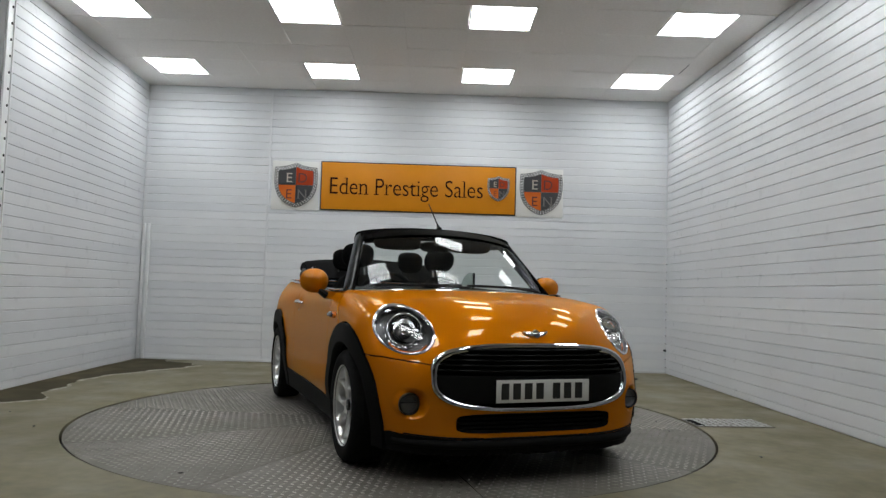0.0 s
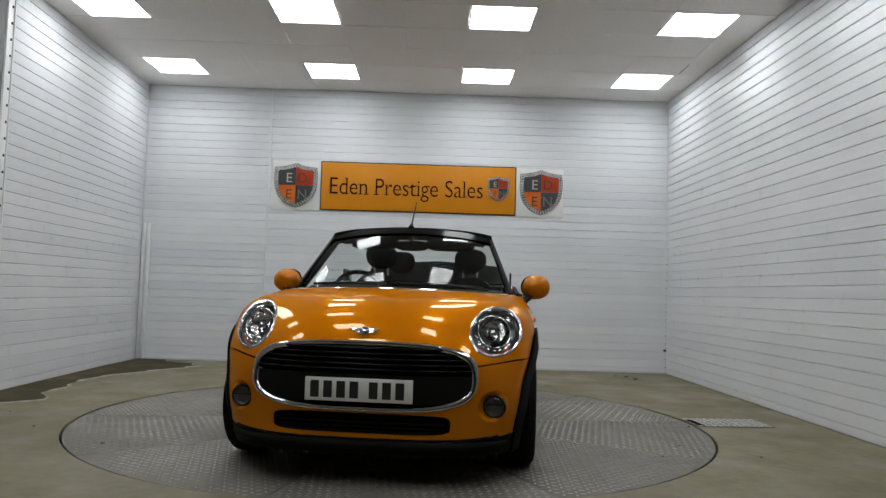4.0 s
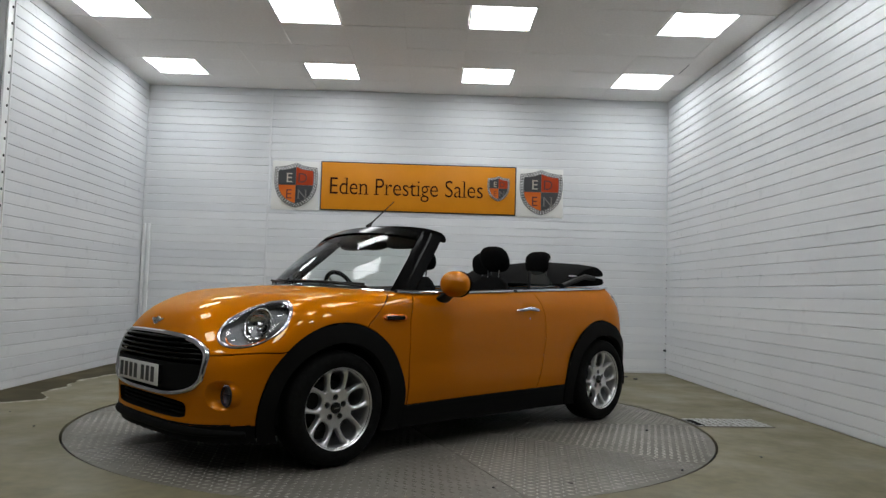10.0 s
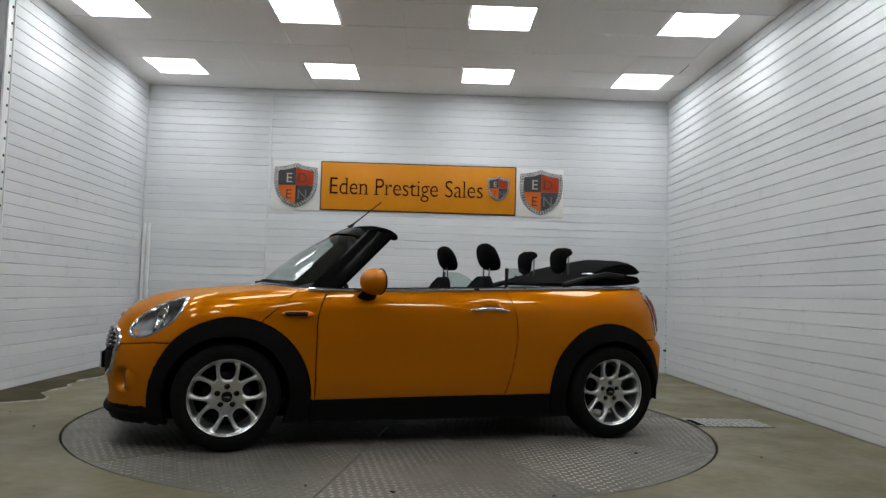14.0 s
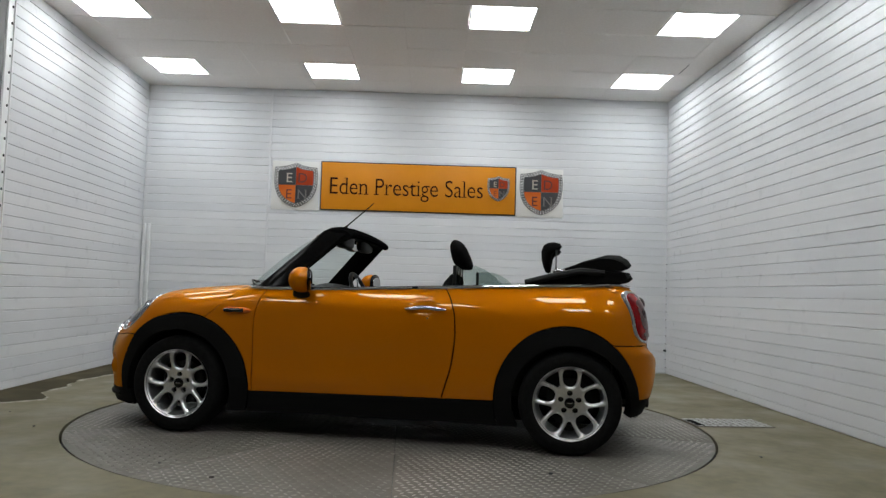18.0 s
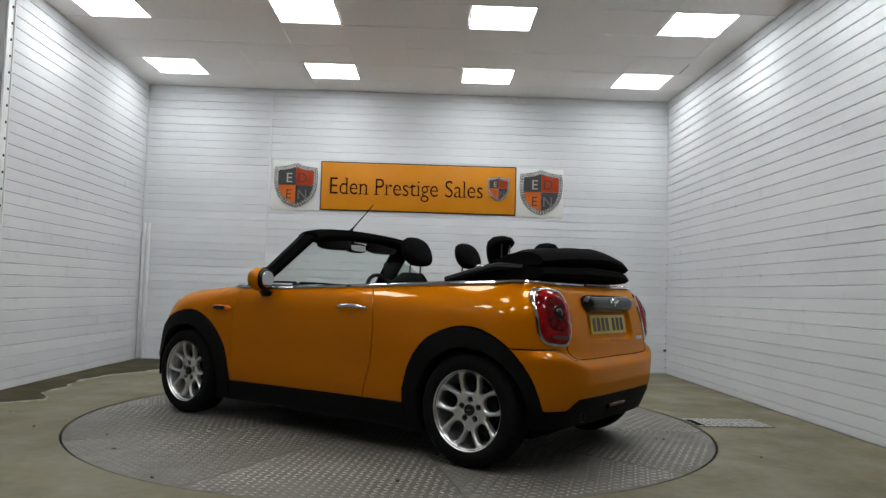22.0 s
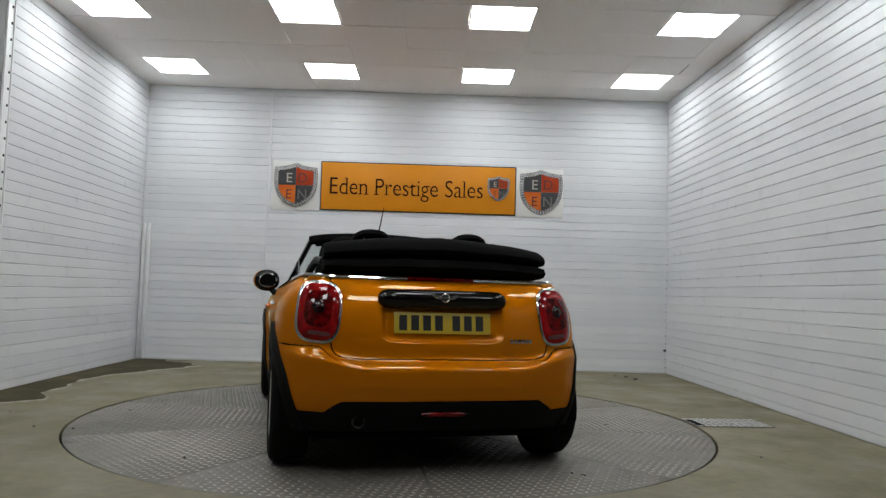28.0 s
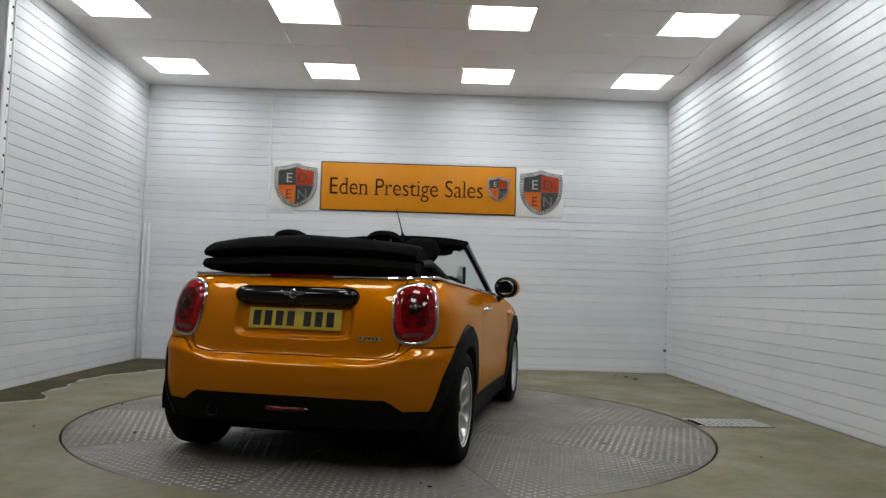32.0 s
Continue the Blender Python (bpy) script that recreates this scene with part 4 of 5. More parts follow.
used = sorted({i for q in inner_faces for i in q})
at = {i: k for k, i in enumerate(used)}
part("inner_shell", mesh_of("inner_shell", inner_v[used], [tuple(at[i] for i in q) for q in inner_faces], GAP), car, "dark inner body")

# floor pan and wheel wells
part("floor_pan", box("floor_pan", (3.3, 1.30, 0.06), (0.10, 0, 0.19), GAP, 0.02), car, "dark underbody")
for sx in (1.2475, -1.2475):
    for side in (1, -1):
        me = lathe("wheel_well", [(0.358, side * 0.815), (0.37, side * 0.46), (0.05, side * 0.44)], GAP, 40)
        bm = bmesh.new()
        bm.from_mesh(me)
        bmesh.ops.bisect_plane(bm, geom=list(bm.verts) + list(bm.edges) + list(bm.faces), plane_co=(0, 0, -0.05), plane_no=(0, 0, -1), clear_outer=True)
        part("wheel_well", mesh_bm("wheel_well", bm, GAP, True), car, "dark wheel well", pose(sx, 0, 0.30))


# ---- wheels ----
def wheel(at_x, side):
    """One wheel; its outer face looks along +y before it is turned to its side."""
    w = part("wheel", lathe("tyre", [(0.210, 0.085), (0.221, 0.097), (0.255, 0.104), (0.285, 0.098), (0.302, 0.080), (0.3065, 0.05), (0.3065, -0.06), (0.300, -0.085), (0.27, -0.10), (0.21, -0.095)], TYRE, 72),
             car, "black tyre on a silver five-loop alloy wheel", pose(at_x, side * 0.750, 0.3065, rz=0 if side > 0 else 180))
    part("rim_barrel", RIM_BARREL, w, "silver rim barrel")
    part("rim_face", RIM_FACE, w, "silver looped spokes")
    part("hub_cap", HUB_CAP, w, "black centre cap")
    part("cap_emblem", CAP_BAR, w, "silver bar on the cap")
    part("brake_disc", BRAKE, w, "dark brake disc")
    for k in range(5):
        a = radians(90 + 72 * k)
        part("wheel_bolt", BOLT, w, at=pose(0.0535 * math.cos(a), -0.012, 0.0535 * math.sin(a)))
    return w


def rim_face():
    nr, na = 46, 280
    rr = np.linspace(0.0, 0.209, nr)
    aa = np.linspace(0, 2 * math.pi, na + 1)
    R, A = np.meshgrid(rr, aa, indexing="ij")
    v = np.stack([R * np.cos(A), np.zeros_like(R), R * np.sin(A)], -1)

    def sector(x, z, turn):
        """Coordinates along and across the nearest of five arms."""
        a = np.arctan2(z, x) - math.pi / 2 - turn
        k = np.round(a / (2 * math.pi / 5)) * (2 * math.pi / 5)
        r = np.hypot(x, z)
        return r * np.cos(a - k), r * np.sin(a - k)

    def loop_hole(x, z):
        u, w = sector(x, z, 0)
        half = 0.0425 + (u - 0.145) * 0.08
        return ((np.abs(w) / np.maximum(half, 0.004)) ** 2.6 + (np.abs(u - 0.1420) / 0.0525) ** 2.6) ** (1 / 2.6) * 0.03 - 0.03

    def gap_hole(x, z):
        u, w = sector(x, z, math.pi / 5)
        half = (u - 0.092) * 0.54
        r = np.hypot(x, z)
        return np.maximum(np.maximum(np.abs(w) - half, r - 0.195), 0.108 - u)

    def bolt_hole(x, z):
        u, w = sector(x, z, 0)
        return np.hypot(u - 0.0540, w) - 0.0165

    holes = [loop_hole, gap_hole, bolt_hole]
    zero = np.zeros((3,) + R.shape, bool)
    for q, h in enumerate(holes):
        f = h(v[..., 0], v[..., 2])
        best, goal = np.full(f.shape, 9.0), v.copy()
        for di, dj in ((1, 0), (0, 1), (1, 1)):
            n0, n1 = f.shape[0] - di, f.shape[1] - dj
            a, b = f[:n0, :n1], f[di:, dj:]
            ok = a * b < 0
            t = np.where(ok, a / np.where(ok, a - b, 1), 9)
            pa, pb = v[:n0, :n1], v[di:, dj:]
            where = pa + (pb - pa) * np.where(ok, t, 0)[..., None]
            take = np.where(ok & (t <= 0.5), t, 9) < best[:n0, :n1]
            goal[:n0, :n1][take], best[:n0, :n1][take] = where[take], t[take]
            take = np.where(ok & (t > 0.5), 1 - t, 9) < best[di:, dj:]
            goal[di:, dj:][take], best[di:, dj:][take] = where[take], (1 - t)[take]
        m = (best < 2) & ~zero.any(0)
        v[m], zero[q] = goal[m], m
    x, z = v[..., 0], v[..., 2]
    near = np.minimum(np.minimum(np.abs(loop_hole(x, z)), np.abs(gap_hole(x, z))), 0.02)
    r = np.hypot(x, z)
    v[..., 1] = 0.070 - 0.022 * np.exp(-((r - 0.05) / 0.08) ** 2) + 0.0090 * (1 - (1 - np.clip(near / 0.0095, 0, 1)) ** 2) + 0.012 * np.clip((r - 0.192) / 0.015, 0, 1) - 0.004
    pts = v.reshape(-1, 3)
    n = na + 1
    faces = []
    for i in range(nr - 1):
        for j in range(na):
            a, b, c, d = i * n + j, (i + 1) * n + j, (i + 1) * n + j + 1, i * n + j + 1
            split = [(a, b, d), (b, c, d)] if (zero[:, i + 1, j] & zero[:, i, j + 1]).any() else [(a, b, c), (a, c, d)]
            for f in split:
                m = pts[list(f)].mean(0)
                if all(h(m[0], m[2]) > 0 for h in holes):
                    faces.append(f)
    bm = bmesh.new()
    me = mesh_of("rim_face", pts, faces, ALLOY)
    bm.from_mesh(me)
    bmesh.ops.remove_doubles(bm, verts=bm.verts, dist=2e-4)
    bmesh.ops.delete(bm, geom=[u for u in bm.verts if not u.link_faces], context="VERTS")
    rim = [e for e in bm.edges if len(e.link_faces) == 1]
    made = bmesh.ops.extrude_edge_only(bm, edges=rim)["geom"]
    for g in made:
        if isinstance(g, bmesh.types.BMVert):
            g.co.y -= 0.028
    return mesh_bm("rim_face", bm, ALLOY, True)


RIM_FACE = rim_face()
RIM_FACE.transform(Matrix.Diagonal((1.035, 1.0, 1.035, 1)))
RIM_BARREL = lathe("rim_barrel", [(0.212, 0.088), (0.2185, 0.095), (0.223, 0.090), (0.219, 0.075), (0.210, 0.06), (0.190, 0.0), (0.188, -0.09)], ALLOY, 72)
HUB_CAP = lathe("hub_cap", [(0.0, 0.0680), (0.024, 0.0675), (0.0310, 0.0645), (0.0315, 0.02)], BLACK_GLOSS, 28)
CAP_BAR = box("cap_bar", (0.030, 0.002, 0.006), (0, 0.0685, 0), CHROME, 0.001)
BRAKE = lathe("brake_disc", [(0.0, 0.0), (0.13, 0.0), (0.14, -0.005), (0.14, -0.02), (0.05, -0.02)], TRIMBLACK, 40)
BOLT = lathe("wheel_bolt", [(0.0, 0.045), (0.008, 0.044), (0.009, 0.030)], CREST_DARK, 10)
for wx in (1.2475, -1.2475):
    for side in (1, -1):
        wheel(wx, side)


# ---- lamps, grille and trim, laid on the body's own surface ----
def offset_points(field, n, grow, side, where, lift=0.0, along=0.0, shrink=None):
    """Points round an oval on the body: grow in its own plane, lift along the normal, along the car's axis."""
    pts = oval_points(field, n, grow, side)
    if shrink is not None:
        cy, cz = side * field.shape[0], field.shape[1]
        pts = [(cy + (a - cy) * shrink, cz + (b - cz) * shrink) for a, b in pts]
    p, q = where(pts)
    return p + q * lift + np.array((along, 0, 0))


def ring_on(name, field, side, where, mat, section, n=64):
    """A raised ring: section is a list of (grow, lift)."""
    rows = [offset_points(field, n, g, side, where, h) for g, h in section]
    k = len(rows)
    verts = [tuple(rows[j][i]) for i in range(n) for j in range(k)]
    faces = [(i * k + j, i * k + j + 1, ((i + 1) % n) * k + j + 1, ((i + 1) % n) * k + j) for i in range(n) for j in range(k - 1)]
    bm = bmesh.new()
    me = mesh_of(name, verts, faces, mat)
    bm.from_mesh(me)
    return mesh_bm(name, bm, mat, True)


def cap_on(name, field, side, where, mat, levels, n=48, ripple=None):
    """A filled oval: levels is a list of (shrink, lift, along) from the rim to the middle."""
    verts, faces = [], []
    for s, lift, along in levels:
        rows = offset_points(field, n, 0.0, side, where, lift, along, s)
        verts += [tuple(r) for r in rows]
    m = len(levels)
    for j in range(m - 1):
        for i in range(n):
            faces.append((j * n + i, j * n + (i + 1) % n, (j + 1) * n + (i + 1) % n, (j + 1) * n + i))
    faces.append(tuple((m - 1) * n + i for i in range(n)))
    bm = bmesh.new()
    me = mesh_of(name, verts, faces, mat)
    bm.from_mesh(me)
    return mesh_bm(name, bm, mat, True)


RINGSEC = [(-0.009, -0.010), (-0.008, 0.002), (-0.004, 0.006), (0.000, 0.006), (0.004, 0.004), (0.006, -0.003)]
for side in (1, -1):
    lamp = part("headlamp", ring_on("headlamp", HEADLAMP, side, on_front, CHROME, RINGSEC), car, "round headlamp with a chrome bezel")
    part("housing", cap_on("housing", HEADLAMP, side, on_front, PIPE_GREY, [(1.0, -0.004, 0), (0.97, -0.012, -0.005), (0.93, -0.02, -0.030), (0.85, -0.02, -0.060), (0.6, -0.02, -0.085), (0.3, -0.02, -0.10)]), lamp, "dark grey lamp housing")
    p, q = on_front([(side * HEADLAMP.shape[0], HEADLAMP.shape[1])])
    way = (Vector(q[0]) * 0.55 + Vector((0.45, 0, 0))).normalized()
    turn = Vector((1, 0, 0)).rotation_difference(way).to_matrix().to_4x4()
    m = Matrix.Translation(Vector(p[0]) - way * 0.028 + Vector((0, -side * 0.004, 0.006))) @ turn
    part("reflector", lathe("reflector", [(0.090, 0.004), (0.087, 0.008), (0.083, -0.004), (0.072, -0.026), (0.052, -0.044), (0.030, -0.052), (0.0, -0.054)], SILVER, 18, "x", False), lamp, "faceted silver reflector", m)
    part("bulb_shield", lathe("bulb_shield", [(0.0, 0.002), (0.012, 0.000), (0.020, -0.008), (0.023, -0.020), (0.024, -0.052)], CHROME, 24, "x"), lamp, "chrome bulb shield", m)
    part("collar", lathe("collar", [(0.030, -0.050), (0.032, -0.036), (0.037, -0.034), (0.040, -0.048)], CREST_DARK, 28, "x"), lamp, "dark collar", m)
    for k in range(9):
        a = radians(200 + k * 17.5)
        part("daylight_bead", blob("daylight_bead", (0, 0, 0), (0.005, 0.010, 0.006), SILVER, 10, 2.6), lamp,
             at=m @ pose(0.0, 0.101 * math.cos(a), 0.101 * math.sin(a), rx=math.degrees(a) - 90))
    low = [(side * (HEADLAMP.shape[0] + 0.10 * math.sin(radians(a))), HEADLAMP.shape[1] - 0.105 * math.cos(radians(a))) for a in np.linspace(-52, 52, 12)]
    p, q = on_front(low)
    part("indicator", sweep("indicator", [tuple(v) for v in p - q * 0.018], AMBER, 0.005, 8), lamp, "amber indicator strip")
    part("lens", cap_on("lens", HEADLAMP, side, on_front, LENS, [(0.95, 0.003, 0), (0.85, 0.008, 0), (0.6, 0.012, 0), (0.3, 0.013, 0), (0.08, 0.013, 0)]), lamp, "clear domed lens").visible_shadow = False

    # fog lamp: a scoop in the bumper with a lamp that faces forward
    rim_pts = offset_points(FOG, 40, 0.005, side, on_front, 0.0015)
    lamp_x = float(rim_pts[:, 0].mean()) - 0.014
    fy, fz = side * 0.640, 0.390
    rows = [rim_pts]
    for k in (0.12, 0.35, 0.7, 1.0):
        ring = np.array([(lamp_x, fy + 0.052 * (p[1] - side * 0.640) / 0.074, fz + 0.052 * (p[2] - 0.394) / 0.072) for p in rim_pts])
        e = k ** 0.6
        rows.append(np.stack([rim_pts[:, 0] * (1 - k) + ring[:, 0] * k, rim_pts[:, 1] * (1 - e) + ring[:, 1] * e, rim_pts[:, 2] * (1 - e) + ring[:, 2] * e], -1))
    verts = [tuple(p) for r in rows for p in r]
    faces = [(r * 40 + i, r * 40 + (i + 1) % 40, (r + 1) * 40 + (i + 1) % 40, (r + 1) * 40 + i) for r in range(4) for i in range(40)]
    bm = bmesh.new()
    bm.from_mesh(mesh_of("fog_lamp", verts, faces, PAINT))
    fog = part("fog_lamp", mesh_bm("fog_lamp", bm, PAINT, True), car, "fog lamp in an orange scoop")
    at_lamp = pose(lamp_x, fy, fz)
    part("fog_bezel", lathe("fog_bezel", [(0.053, -0.03), (0.053, 0.004), (0.050, 0.007), (0.046, 0.004), (0.044, -0.012)], PIPE, 32, "x"), fog, "black bezel", at_lamp)
    part("fog_reflector", lathe("fog_reflector", [(0.046, -0.004), (0.035, -0.018), (0.0, -0.026)], PIPE_GREY, 32, "x"), fog, "silver reflector", at_lamp)
    part("fog_lens", lathe("fog_lens", [(0.046, 0.0), (0.035, 0.008), (0.018, 0.012), (0.0, 0.013)], LENS, 32, "x"), fog, "clear lens", at_lamp)
    part("fog_bar", box("fog_bar", (0.006, 0.085, 0.008), (-0.006, 0, 0.006), CREST_DARK, 0.002), fog, "dark cross bar", at_lamp)

    tail = part("tail_lamp", ring_on("tail_lamp", TAILLAMP, side, on_rear, CHROME, [(-0.013, -0.012), (-0.012, 0.006), (-0.007, 0.0105), (0.000, 0.0115), (0.006, 0.008), (0.009, -0.003)]), car, "red tail lamp in a chrome surround")
    part("red_lens", cap_on("red_lens", TAILLAMP, side, on_rear, RED, [(0.97, -0.004, 0), (0.94, 0.012, 0), (0.86, 0.018, 0), (0.6, 0.021, 0), (0.4, 0.022, 0), (0.1, 0.022, 0)]), tail, "glossy red lens")
    tc = oval(TAILLAMP.shape[0], TAILLAMP.shape[1] + 0.012, 0.064, 0.088, 3.0, 0.10)
    part("dark_lens", cap_on("dark_lens", tc, side, on_rear, DARKRED, [(1.0, 0.017, 0), (0.97, 0.0235, 0), (0.6, 0.026, 0), (0.2, 0.026, 0)]), tail, "dark red centre")
    tb = oval(TAILLAMP.shape[0] - 0.002, TAILLAMP.shape[1] + 0.022, 0.030, 0.034, 2.0, 0.0)
    part("bulb_lens", cap_on("bulb_lens", tb, side, on_rear, SMOKE, [(1.0, 0.024, 0), (0.9, 0.0285, 0), (0.45, 0.0300, 0), (0.40, 0.0315, 0), (0.1, 0.0320, 0)], 32), tail, "near-black round bulb lens")
    td = oval(TAILLAMP.shape[0] - 0.004, TAILLAMP.shape[1] - 0.106, 0.054, 0.011, 4.0, 0.10)
    part("reverse_lens", cap_on("reverse_lens", td, side, on_rear, GREYRED, [(1.0, 0.013, 0), (0.96, 0.0220, 0), (0.3, 0.0225, 0)], 32), tail, "greyish reversing lens")

# grille
grille = part("grille", ring_on("grille", GRILLE, 1, on_front, CHROME, [(-0.022, -0.03), (-0.020, 0.004), (-0.014, 0.012), (-0.004, 0.015), (0.004, 0.011), (0.008, 0.001)], 96), car, "black grille in a wide chrome surround")
part("grille_back", cap_on("grille_back", GRILLE, 1, on_front, GAP, [(0.97, -0.02, 0), (0.94, 0, -0.055), (0.5, 0, -0.06), (0.1, 0, -0.06)], 64), grille, "dark mesh")


def across(z, field, shrink):
    cy, cz, ry, rz, n, _ = field.shape
    return ry * shrink * max(0.0, 1 - (abs(z - cz) / rz) ** n) ** (1 / n)


for z in (0.662, 0.637, 0.612, 0.587, 0.562):
    w = across(z, GRILLE, 0.955)
    p, q = on_front([(y, z) for y in np.linspace(-w, w, 25)])
    part("grille_slat", sweep("grille_slat", [tuple(v) for v in p + np.array([(-0.014 + 0.034 * (1 - (v[1] / 0.56) ** 2), 0, 0) for v in p])], PILLAR, 0.0105, 10, flat=0.75), grille, "black gloss slat")
rows = []
for z in np.linspace(0.405, 0.538, 7):
    w = across(z, GRILLE, 0.955)
    p, q = on_front([(y, z) for y in np.linspace(-w, w, 33)])
    rows.append(p + np.array([(-0.012 + 0.038 * (1 - (v[1] / 0.56) ** 2), 0, 0) for v in p]))
verts = [tuple(v) for r in rows for v in r]
faces = [(j * 33 + i, j * 33 + i + 1, (j + 1) * 33 + i + 1, (j + 1) * 33 + i) for j in range(6) for i in range(32)]
bm = bmesh.new()
bm.from_mesh(mesh_of("grille_panel", verts, faces, CLADDING))
bmesh.ops.solidify(bm, geom=list(bm.faces), thickness=0.02)
part("grille_panel", mesh_bm("grille_panel", bm, CLADDING, True), grille, "black lower panel")
intake = part("air_intake", ring_on("air_intake", INTAKE, 1, on_front, CLADDING, [(0.002, -0.004), (-0.004, -0.02), (-0.006, -0.05)], 72), car, "black lower air intake")
part("intake_back", cap_on("intake_back", INTAKE, 1, on_front, GAP, [(1.0, -0.03, 0), (0.9, 0, -0.06), (0.2, 0, -0.06)], 64), intake, "dark mesh")
for z in (0.325, 0.303, 0.281):
    w = across(z, INTAKE, 0.95)
    p, q = on_front([(y, z) for y in np.linspace(-w, w, 21)])
    part("intake_bar", sweep("intake_bar", [tuple(v) for v in p + np.array((-0.030, 0, 0))], CLADDING, 0.005, 8), intake)


def number_plate(parent, x, z, back, mat, label, tilt):
    m = pose(x, 0, z, ry=tilt, rz=180 if back else 0)
    plate = part("number_plate", box("number_plate", (0.006, 0.52, 0.111), (0, 0, 0), mat, 0.0025), parent, label, m)
    for k in range(7):
        y = -0.205 + k * 0.0635 + (0.022 if k > 3 else -0.008)
        part("bar", box("bar", (0.0012, 0.042, 0.079), (0.0036, y, 0), INK), plate)
    for y in (-0.235, 0.235):
        part("plate_screw", lathe("plate_screw", [(0.0, 0.0055), (0.004, 0.005), (0.005, 0.003)], mat, 10, "x"), plate, at=pose(0, y, 0.035))
    return plate


part("plate_holder", box("plate_holder", (0.045, 0.50, 0.100), (1.962, 0, 0.468), CLADDING, 0.006), car, "black plate holder")
number_plate(car, 1.988, 0.4670, False, PLATE_W, "white number plate with dark bars", 0)


def badge(parent, origin, name, label, scale, tilt, back):
    """A plain winged badge."""
    b = part(name, lathe(name, [(0.0, 0.007), (0.015, 0.006), (0.021, 0.003), (0.022, -0.004)], CREST_DARK, 24, "x"), parent, label, pose(*origin, ry=tilt, rz=180 if back else 0) @ Matrix.Diagonal((1, scale, scale, 1)))
    part("badge_ring", lathe("badge_ring", [(0.018, 0.006), (0.021, 0.009), (0.025, 0.006), (0.026, -0.004)], CHROME, 24, "x"), b, "chrome ring")
    part("badge_bar", box("badge_bar", (0.004, 0.036, 0.008), (0.007, 0, 0), CHROME, 0.001), b, "chrome bar")
    for s in (1, -1):
        out = [(s * 0.022, 0.012), (s * 0.075, 0.016), (s * 0.070, 0.008), (s * 0.060, 0.0), (s * 0.048, -0.007), (s * 0.034, -0.012), (s * 0.020, -0.014)]
        part("wing", prism("wing", out, 0.006, CHROME, 0.001, "x", -0.002), b, "chrome wing")
    return b


p, q = on_front([(0, 0.738)])
slope = math.degrees(math.asin(q[0][2]))
badge(car, tuple(p[0] + q[0] * 0.006), "front_badge", "winged chrome badge", 0.95, -slope, False)

# bonnet washer jets and bonnet side lights
for y in (0.26, -0.26):
    top, nq = cast([(1.02, y)], 2, 0.5, 1.0)
    part("washer_jet", blob("washer_jet", (0, 0, 0), (0.016, 0.010, 0.006), CLADDING, 12), car, "black washer jet", pose(*top[0]))

# ---- windscreen and its frame ----
def screen_base(y):
    return Vector((1.045 - 0.285 * (y / 0.68) ** 2, y, 0.962 - 0.018 * (y / 0.68) ** 2))


def screen_top(y):
    return Vector((0.455 - 0.075 * (y / 0.535) ** 2, y, 1.372 - 0.045 * (y / 0.535) ** 2))


rows = []
for i in range(15):
    v = i / 14
    row = []
    for j in range(33):
        s = j / 16 - 1
        a, b = screen_base(s * 0.665), screen_top(s * 0.525)
        p = a.lerp(b, v)
        bow = (0.016 + 0.020 * (1 - s ** 4)) * 4 * v * (1 - v)
        row.append(p + Vector((0.6, 0, 0.7)) * bow)
    rows.append(row)
verts = [p for r in rows for p in r]
faces = [(i * 33 + j, i * 33 + j + 1, (i + 1) * 33 + j + 1, (i + 1) * 33 + j) for i in range(14) for j in range(32)]
windscreen = part("windscreen", mesh_of("windscreen", verts, faces, GLASS), car, "clear raked windscreen")
windscreen.visible_shadow = False
band = [p + Vector((0.006, 0, 0.007)) for r in rows[12:] for p in r]
part("sun_band", mesh_of("sun_band", band, [(i * 33 + j, i * 33 + j + 1, (i + 1) * 33 + j + 1, (i + 1) * 33 + j) for i in range(2) for j in range(32)], PILLAR), windscreen, "black top edge")
part("cowl_trim", sweep("cowl_trim", [screen_base(y) + Vector((0.028 - 0.01 * abs(y), 0, -0.006)) for y in np.linspace(-0.715, 0.715, 41)], CHROME, 0.008, 8, flat=0.7), car, "chrome strip under the windscreen")
part("cowl_panel", sweep("cowl_panel", [screen_base(y) + Vector((-0.015, 0, -0.012)) for y in np.linspace(-0.70, 0.70, 41)], TRIMBLACK, 0.038, 10, flat=0.45), car, "black cowl panel")
for y0, y1 in ((0.52, -0.02), (-0.06, -0.56)):
    pts = [screen_base(y) + Vector((-0.022, 0, 0.026)) for y in np.linspace(y0, y1, 13)]
    wiper = part("wiper", sweep("wiper", pts, TRIMBLACK, 0.008, 8), car, "black wiper")
    part("wiper_arm", sweep("wiper_arm", [screen_base(y0 + 0.04) + Vector((0.02, 0, 0.012)), screen_base((y0 + y1) / 2) + Vector((0.01, 0, 0.03)), pts[6]], TRIMBLACK, 0.007, 8), wiper)


def loft(name, sections, mat, cap=True, smooth=True):
    """A skin through closed sections of equal count."""
    n = len(sections[0])
    verts = [tuple(p) for s in sections for p in s]
    faces = [(i * n + j, i * n + (j + 1) % n, (i + 1) * n + (j + 1) % n, (i + 1) * n + j) for i in range(len(sections) - 1) for j in range(n)]
    if cap:
        faces += [tuple(range(n)), tuple(range((len(sections) - 1) * n, len(sections) * n))]
    bm = bmesh.new()
    me = mesh_of(name, verts, faces, mat)
    bm.from_mesh(me)
    return mesh_bm(name, bm, mat, smooth)


